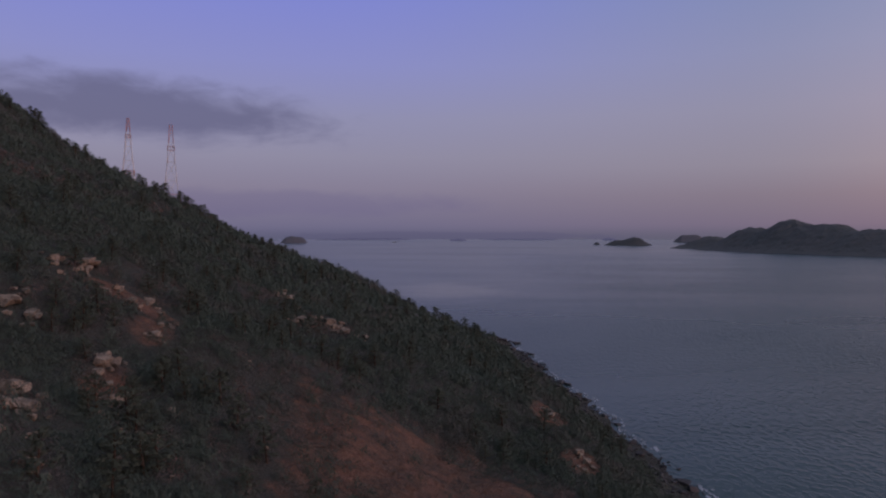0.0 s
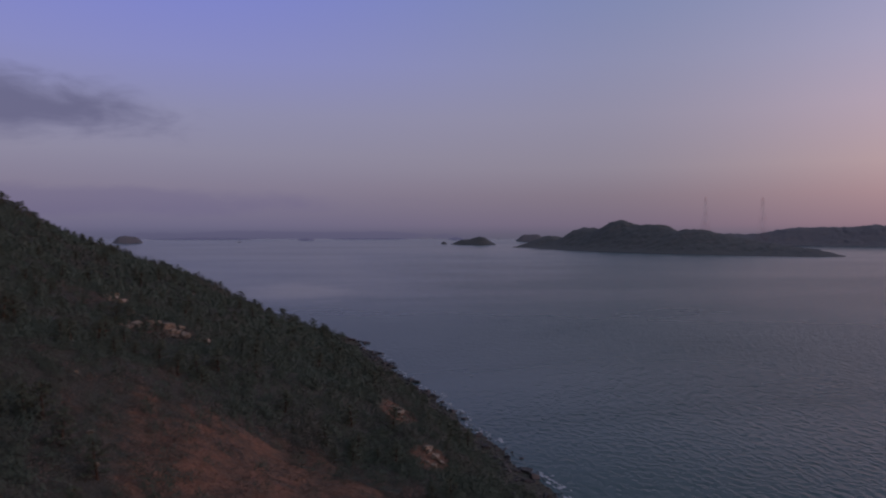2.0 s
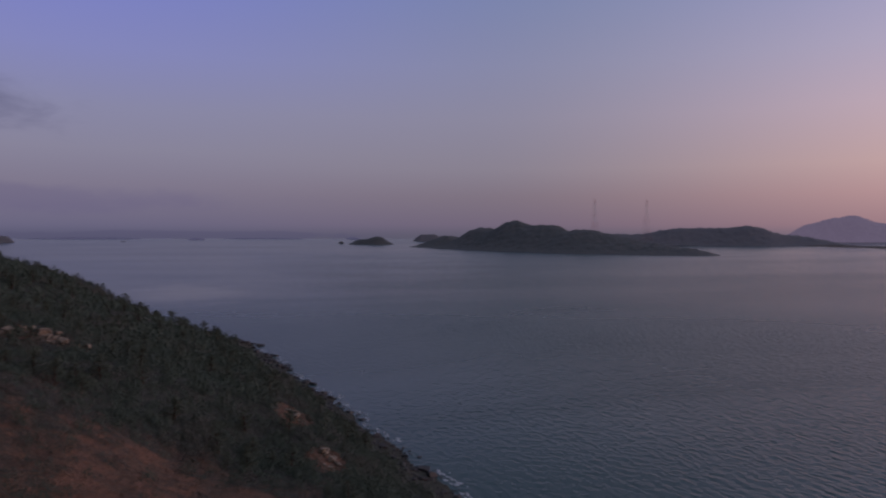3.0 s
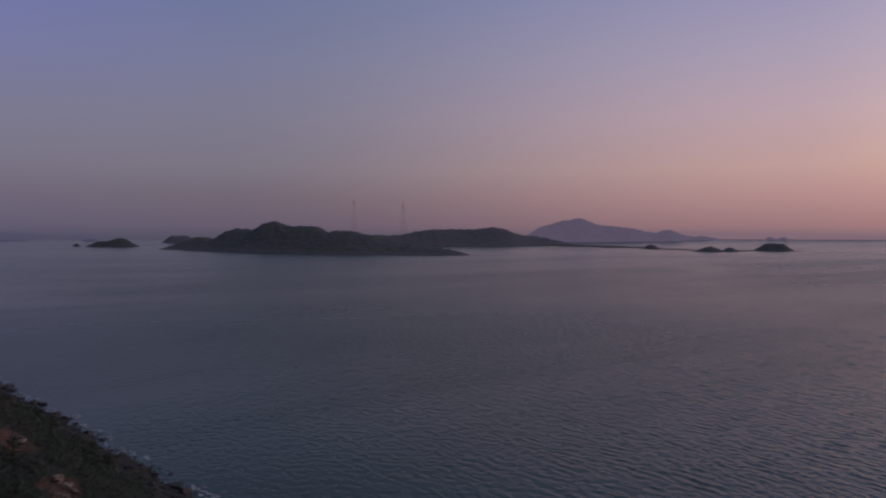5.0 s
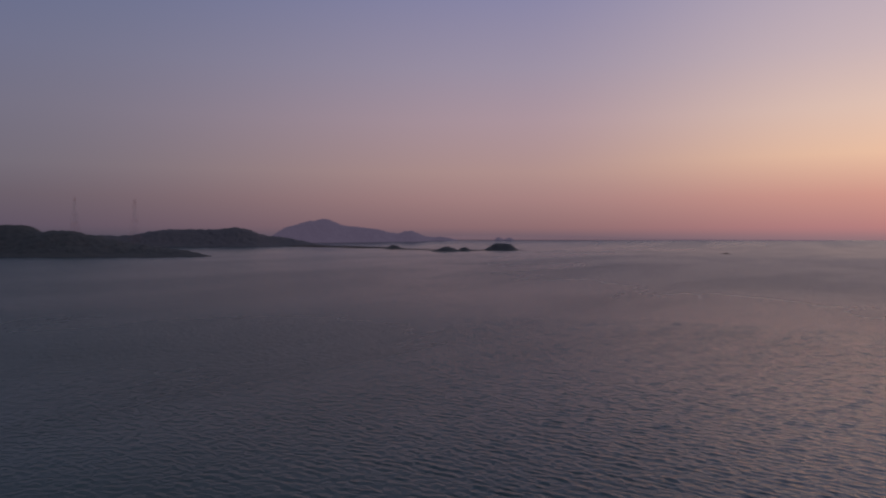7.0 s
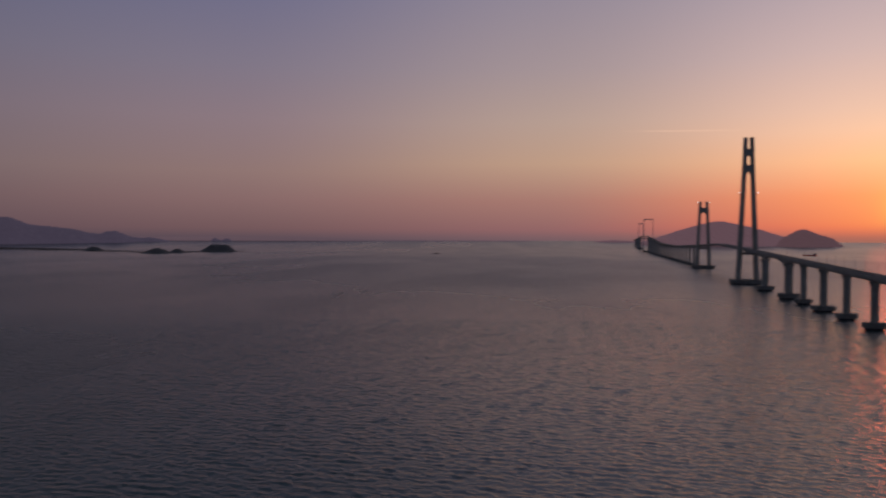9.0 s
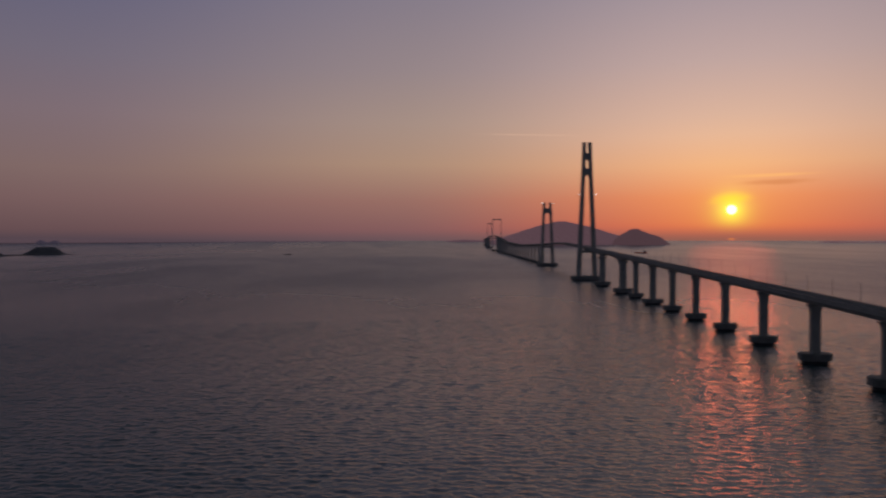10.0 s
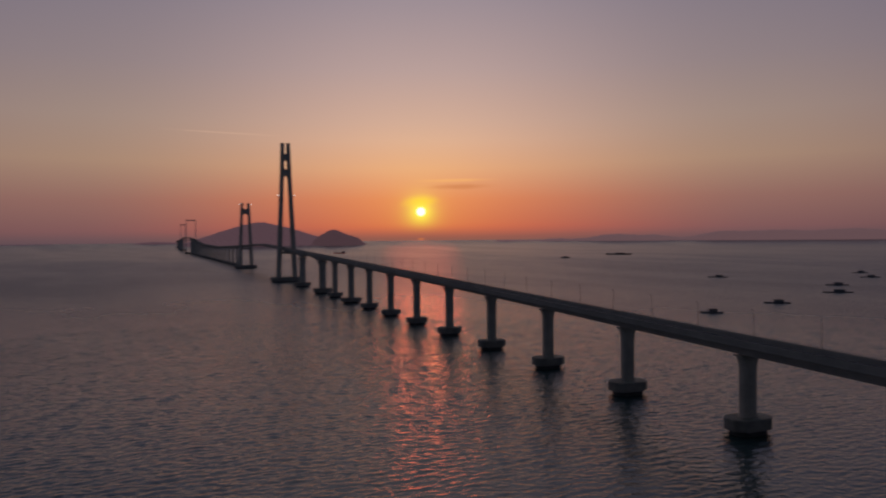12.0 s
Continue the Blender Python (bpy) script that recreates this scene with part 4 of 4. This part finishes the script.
# x, y and half size of the bare outcrops
ROCKS = ((-68, 137, 2.0), (-71, 132, 1.4), (-60, 132, 1.2), (-56, 128, 0.8), (-55, 135, 1.1), (-48, 120, 1.0), (-52, 133, 0.8), (-67, 111, 1.6), (-63, 110, 1.4), (-49, 104, 1.7), (-52, 86, 1.8), (-53, 89, 0.8), (-44, 96, 1.3), (-43, 90, 0.8), (-45, 72, 0.7), (-36, 79, 0.6), (-36, 89, 0.9), (-27, 106, 0.6), (-24, 97, 0.4), (-37, 98, 0.6), (-48, 221, 1.5), (-37, 188, 1.4), (-31, 195, 1.6), (-25, 182, 1.2), (-20, 181, 1.2), (29, 154, 1.0), (30, 150, 0.9), (29, 146, 0.7), (28, 147, 0.6), (31, 148, 0.5), (26, 175, 0.8), (26, 173, 0.8), (25, 178, 0.6), (51, 181, 0.9), (-34, 126, 0.5), (-40, 69, 1.0), (-38, 68, 0.7), (-67, 132, 0.9), (-67, 126, 0.6), (-56, 130, 0.8), (-54, 128, 0.7), (-49, 125, 0.9), (-48, 129, 0.6), (-50, 106, 1.0), (-48, 99, 0.7), (-44, 99, 0.7), (-42, 92, 0.5), (-43, 75, 0.5), (-41, 73, 0.4), (-36, 98, 0.3), (-35, 86, 0.6), (-38, 89, 0.5), (-39, 86, 0.4), (-30, 79, 0.3), (-34, 73, 0.3), (-41, 128, 0.4), (-42, 204, 1.0), (-35, 196, 0.9), (-28, 192, 0.9), (-22, 182, 0.7), (-51, 228, 1.1), (-48, 82, 1.3), (-49, 80, 1.3))
for x, y, size in ROCKS:
    size *= 1.0 if y < 150 else 1.25
    if size > 1.1:
        rock("boulder", ROCK_MESHES, x + size * 0.5, y + size * 0.4, size * 0.6, "pale granite boulder among dark hillside brush", "hillside boulders", 0.7)
    rock("boulder", ROCK_MESHES, x, y, size * (0.82 if size > 1.1 else 0.85), "pale granite boulder among dark hillside brush", "hillside boulders", 0.5)
    for _ in range(int(rng.integers(5, 9)) if size > 0.75 else int(rng.integers(1, 4))):
        a, d = rng.normal(1.9, 0.7) + math.pi * rng.integers(2), size * rng.uniform(0.6, 2.6)
        rock("boulder", ROCK_MESHES, x + d * math.cos(a), y + d * math.sin(a), size * rng.uniform(0.18, 0.5), "small pale granite boulder beside larger rocks", "hillside boulders", 0.45)

for _ in range(290):
    y = rng.uniform(120, 400)
    x = float(coast_x(y)) - rng.uniform(-2.2, 9.0) * (1.0 if rng.random() < 0.7 else 1.8)
    rock("shore_rock", SHORE_MESHES, x, y, abs(rng.normal(0.55, 0.4)) + 0.25, "dark wet rock at the water's edge", "shore rocks", 0.2)

for _ in range(12):
    rock("shore_rock", SHORE_MESHES, 37.5 + rng.uniform(-4, 5), 405 + rng.uniform(-6, 6), rng.uniform(0.7, 1.5), "dark rock off the tip of the point", "shore rocks", 0.25)

pebble = bmesh.new()
bmesh.ops.create_icosphere(pebble, subdivisions=1, radius=1.0)
stone = [Vector((v.co.x * 1.2, v.co.y * 0.85, v.co.z * 0.7)) + Vector(rng.normal(size=3)) * 0.12 for v in pebble.verts]
rims = [tuple(v.index for v in f.verts) for f in pebble.faces]
pebble.free()
verts, faces = [], []
for _ in range(1500):
    y = rng.uniform(110, 400)
    x = float(coast_x(y)) - rng.uniform(-2.5, 15.0)
    size = rng.uniform(0.18, 0.5)
    z = max(float(hill_z(x, y)), -0.1) + 0.1
    base = len(verts)
    turn = Matrix.Rotation(rng.uniform(0, 6.28), 3, "Z")
    verts += [tuple(turn @ c * size + Vector((x, y, z))) for c in stone]
    faces += [tuple(i + base for i in r) for r in rims]
tagged(raw_object("shingle", verts, faces, MAT_SHORE_ROCK), "small dark stones strewn along the waterline", "shingle", kind="stuff")

# foam along the shore: thin uneven patches
verts, faces = [], []
for _ in range(300):
    y = rng.uniform(105, 395)
    if hash_noise(np.array(y / 14.0), np.array(3.0), 9) < 0.5:
        continue
    x = float(coast_x(y)) + rng.uniform(1.0, 4.2)
    long, wide = rng.uniform(0.4, 1.6), rng.uniform(0.2, 0.6)
    base = len(verts)
    for i in range(9):
        a = i / 9 * 2 * math.pi
        g = rng.uniform(0.6, 1.25)
        verts.append((x + wide * g * math.cos(a), y + long * g * math.sin(a), 0.05))
    verts.append((x, y, 0.16))
    faces += [(base + i, base + (i + 1) % 9, base + 9) for i in range(9)]
tagged(raw_object("foam", verts, faces, MAT_FOAM), "white foam washing along the rocky shore", "foam", kind="stuff")

# ---- brush and trees on the hillside ----


def bare(x, y):
    """How bare the ground is: 1 on the reddish clearing and the banks, 0 in the brush."""
    d = np.min([np.hypot((x - cx) / ra, (y - cy) / rb) for cx, cy, ra, rb in SCARS], axis=0)
    a = np.clip(1.3 - d + (hash_noise(x / 9, y / 9, 21) - 0.5) * 1.8 + (hash_noise(x / 3.5, y / 3.5, 22) - 0.5) * 0.9, 0, 1)
    return a


def leaf_cloud(g, count, radius, size):
    """Triangles scattered in a lumpy half-ellipsoid: verts of shape (count * 3, 3)."""
    d = g.normal(size=(count, 3))
    d[:, 2] = np.abs(d[:, 2])
    d /= np.linalg.norm(d, axis=1, keepdims=True)
    c = d * np.asarray(radius) * (0.55 + 0.5 * g.random((count, 1)))
    t = g.normal(size=(count, 3, 3)) * size
    out = d[:, None, :]
    t = t - 0.72 * (t * out).sum(2, keepdims=True) * out
    return (c[:, None, :] + t).reshape(-1, 3)


shrubs = 19500
sxs, sys_ = rng.uniform(-300, 58, shrubs * 4), rng.uniform(34, 440, shrubs * 4)
inland = coast_x(sys_) - sxs
heading = np.degrees(np.arctan2(sxs, sys_))
rate = np.where(np.hypot(sxs, sys_) < 160, 1.0, np.where(np.hypot(sxs, sys_) < 260, 0.55, 0.36))
ok = (inland > 6.0 + 8.0 * hash_noise(sxs / 11, sys_ / 11, 35)) & (heading > -34) & (rng.random(len(sxs)) < rate) & (rng.random(len(sxs)) > bare(sxs, sys_) * 0.9)
for x, y, size in ROCKS:
    reach = np.hypot(x, y)
    along = (sxs * x + sys_ * y) / reach - reach
    off = np.abs(sxs * y - sys_ * x) / reach
    ok &= ~((off < size * 0.75) & (along < size * 0.6) & (along > -size * (0.9 if reach < 150 else 3.0)))
sxs, sys_ = sxs[ok][:shrubs], sys_[ok][:shrubs]
szs = hill_z(sxs, sys_)
dist = np.hypot(sxs, sys_)
near_clearing = np.hypot((sxs + 3) / 20, (sys_ - 111) / 26) + (hash_noise(sxs / 12, sys_ / 12, 31) - 0.5) * 1.0
russet = (near_clearing < 1.65) | (hash_noise(sxs / 30, sys_ / 30, 33) > 0.78)
for x, y, size in ROCKS:
    russet |= np.hypot(sxs - x, sys_ - y) < size * 1.2 + 1.6
russet &= rng.random(len(sxs)) < 0.72
clouds = [leaf_cloud(rng, c, (1, 1, 0.95), s) for c, s in ((150, 0.070), (150, 0.078), (84, 0.108), (84, 0.115), (40, 0.175), (40, 0.19))]


def leaf_mesh(name, chunks, mat):
    """One mesh of loose triangles."""
    allv = np.concatenate(chunks)
    me = bpy.data.meshes.new(name)
    me.vertices.add(len(allv))
    me.vertices.foreach_set("co", allv.ravel())
    me.loops.add(len(allv))
    me.loops.foreach_set("vertex_index", np.arange(len(allv)))
    me.polygons.add(len(allv) // 3)
    me.polygons.foreach_set("loop_start", np.arange(0, len(allv), 3))
    me.update(calc_edges=True)
    me.materials.append(mat)
    return new(name, me)


green_chunks, russet_chunks = [], []
for x, y, z, d, red in zip(sxs, sys_, szs, dist, russet):
    which = (0 if d < 130 else 2 if d < 240 else 4) + int(rng.integers(2))
    tall = rng.random() < (0.2 if red else 0.5)
    r = rng.uniform(0.8, 1.9) * (1.0 + 0.3 * (d > 170))
    h = r * (rng.uniform(1.3, 2.3) if tall else rng.uniform(0.7, 1.2)) * (0.8 if red else 1.0)
    a = rng.uniform(0, 6.28)
    v = clouds[which][:int(len(clouds[which]) * 0.22) * 3] if red else clouds[which]
    ca, sa = math.cos(a), math.sin(a)
    narrow = 1.0 - 0.35 * np.clip(v[:, 2], 0, 1) * tall
    (russet_chunks if red else green_chunks).append(
        np.stack([x + r * narrow * (v[:, 0] * ca - v[:, 1] * sa), y + r * narrow * (v[:, 0] * sa + v[:, 1] * ca), z - 0.15 + h * v[:, 2]], 1))
tagged(leaf_mesh("brush", green_chunks, MAT_BRUSH), "dense dark green brush and low trees covering the hillside", "brush", kind="stuff")
tagged(leaf_mesh("russet_scrub", russet_chunks, MAT_RUSSET), "bare russet winter scrub round the clearing", "scrub", kind="stuff")

# dry grass on the clearing
gxs, gys = rng.uniform(-34, 26, 9000), rng.uniform(70, 160, 9000)
sel = (rng.random(9000) < bare(gxs, gys) * 0.8) & (hash_noise(gxs / 4, gys / 4, 41) > 0.35)
gxs, gys = gxs[sel], gys[sel]
tuft_shape = leaf_cloud(rng, 9, (0.25, 0.25, 0.4), 0.10)
tagged(leaf_mesh("dry_grass", [tuft_shape * rng.uniform(0.6, 1.5) + np.array((x, y, float(hill_z(x, y)))) for x, y in zip(gxs, gys)], MAT_GRASS),
       "tufts of dry orange grass on the clearing", "grass", kind="stuff")


def pine_meshes(seed):
    """A small coastal pine of unit height: a leaning tapered trunk with limbs, and a crown of many needle tufts in tiers."""
    g = np.random.default_rng(seed)
    bm = bmesh.new()
    lean = Vector((g.uniform(-0.1, 0.1), g.uniform(-0.1, 0.1), 0))
    pts = [Vector((0, 0, -0.08)), Vector((0, 0, 0.3)) + lean * 0.4, Vector((0, 0, 0.65)) + lean * 0.9, Vector((0, 0, 0.97)) + lean]
    radii = (0.032, 0.026, 0.016, 0.006)
    loops = [[bm.verts.new(p + Vector((math.cos(i * 1.047), math.sin(i * 1.047), 0)) * r) for i in range(6)] for p, r in zip(pts, radii)]
    for lo, hi in zip(loops, loops[1:]):
        for i in range(6):
            bm.faces.new((lo[i], lo[(i + 1) % 6], hi[(i + 1) % 6], hi[i]))
    bm.faces.new(loops[-1])
    tufts = []
    for i in range(14):
        z = 0.13 + 0.80 * (i + g.uniform(0, 0.6)) / 14
        a = i * 2.4 + g.uniform(-0.5, 0.5)
        reach = (0.36 * (1.05 - z) + 0.07) * g.uniform(0.6, 1.2)
        start = Vector((0, 0, z - 0.05)) + lean * z
        tip = start + Vector((math.cos(a) * reach, math.sin(a) * reach, 0.04 + g.uniform(0, 0.06)))
        beam(bm, start, tip, 0.010)
        for f in (0.5, 0.8, 1.0):
            c = start.lerp(tip, f)
            v = leaf_cloud(g, 17, (0.13, 0.13, 0.09), 0.034) + np.array(c)
            tufts.append(v)
    tufts.append(leaf_cloud(g, 26, (0.09, 0.09, 0.10), 0.028) + np.array(pts[-1] - Vector((0, 0, 0.04))))
    trunk = bpy.data.meshes.new("trunk")
    bm.to_mesh(trunk)
    bm.free()
    trunk.materials.append(MAT_BARK)
    v = np.concatenate(tufts)
    crown = bpy.data.meshes.new("crown")
    crown.from_pydata(v.tolist(), [], [(i, i + 1, i + 2) for i in range(0, len(v), 3)])
    crown.materials.append(MAT_PINE)
    return trunk, crown


PINES = []
for i in range(7):
    thing = new("pine_tree")
    tagged(thing, "dark green wind-shaped pine on the hillside", "tree", "hillside pines")
    for me in pine_meshes(200 + i):
        ob = new(me.name, me)
        ob.parent = thing
    PINES.append(thing)


def plant(index, x, y, high):
    m = pose(x, y, float(hill_z(x, y)) - 0.1, 0, 0, rng.uniform(0, 360)) @ Matrix.Diagonal((high * rng.uniform(0.95, 1.35),) * 2 + (high, 1))
    if PINES[index].get("used"):
        ob = copy_thing(PINES[index], m)
        ob.matrix_basis = m
        return ob
    PINES[index]["used"] = 1
    PINES[index].matrix_basis = m
    return PINES[index]


spots = []
while len(spots) < 170:
    y = rng.uniform(340, 425)
    x = rng.uniform(-265, 34)
    if coast_x(y) - x > 17:
        low_stand = -17 < math.degrees(math.atan2(x, y)) < -4
        spots.append((x, y, rng.uniform(3.0, 5.2) if low_stand else rng.uniform(4.5, 8.0)))
while len(spots) < 400:
    az, d = rng.uniform(-33, 14), rng.uniform(70, 330)
    x, y = d * math.sin(radians(az)), d * math.cos(radians(az))
    if coast_x(y) - x > 9 and bare(np.array(x), np.array(y)) < 0.05:
        spots.append((x, y, rng.uniform(2.8, 5.6)))
for i, (x, y, high) in enumerate(spots):
    plant(i % 7, x, y, high)
for thing in PINES:
    if "used" in thing:
        del thing["used"]
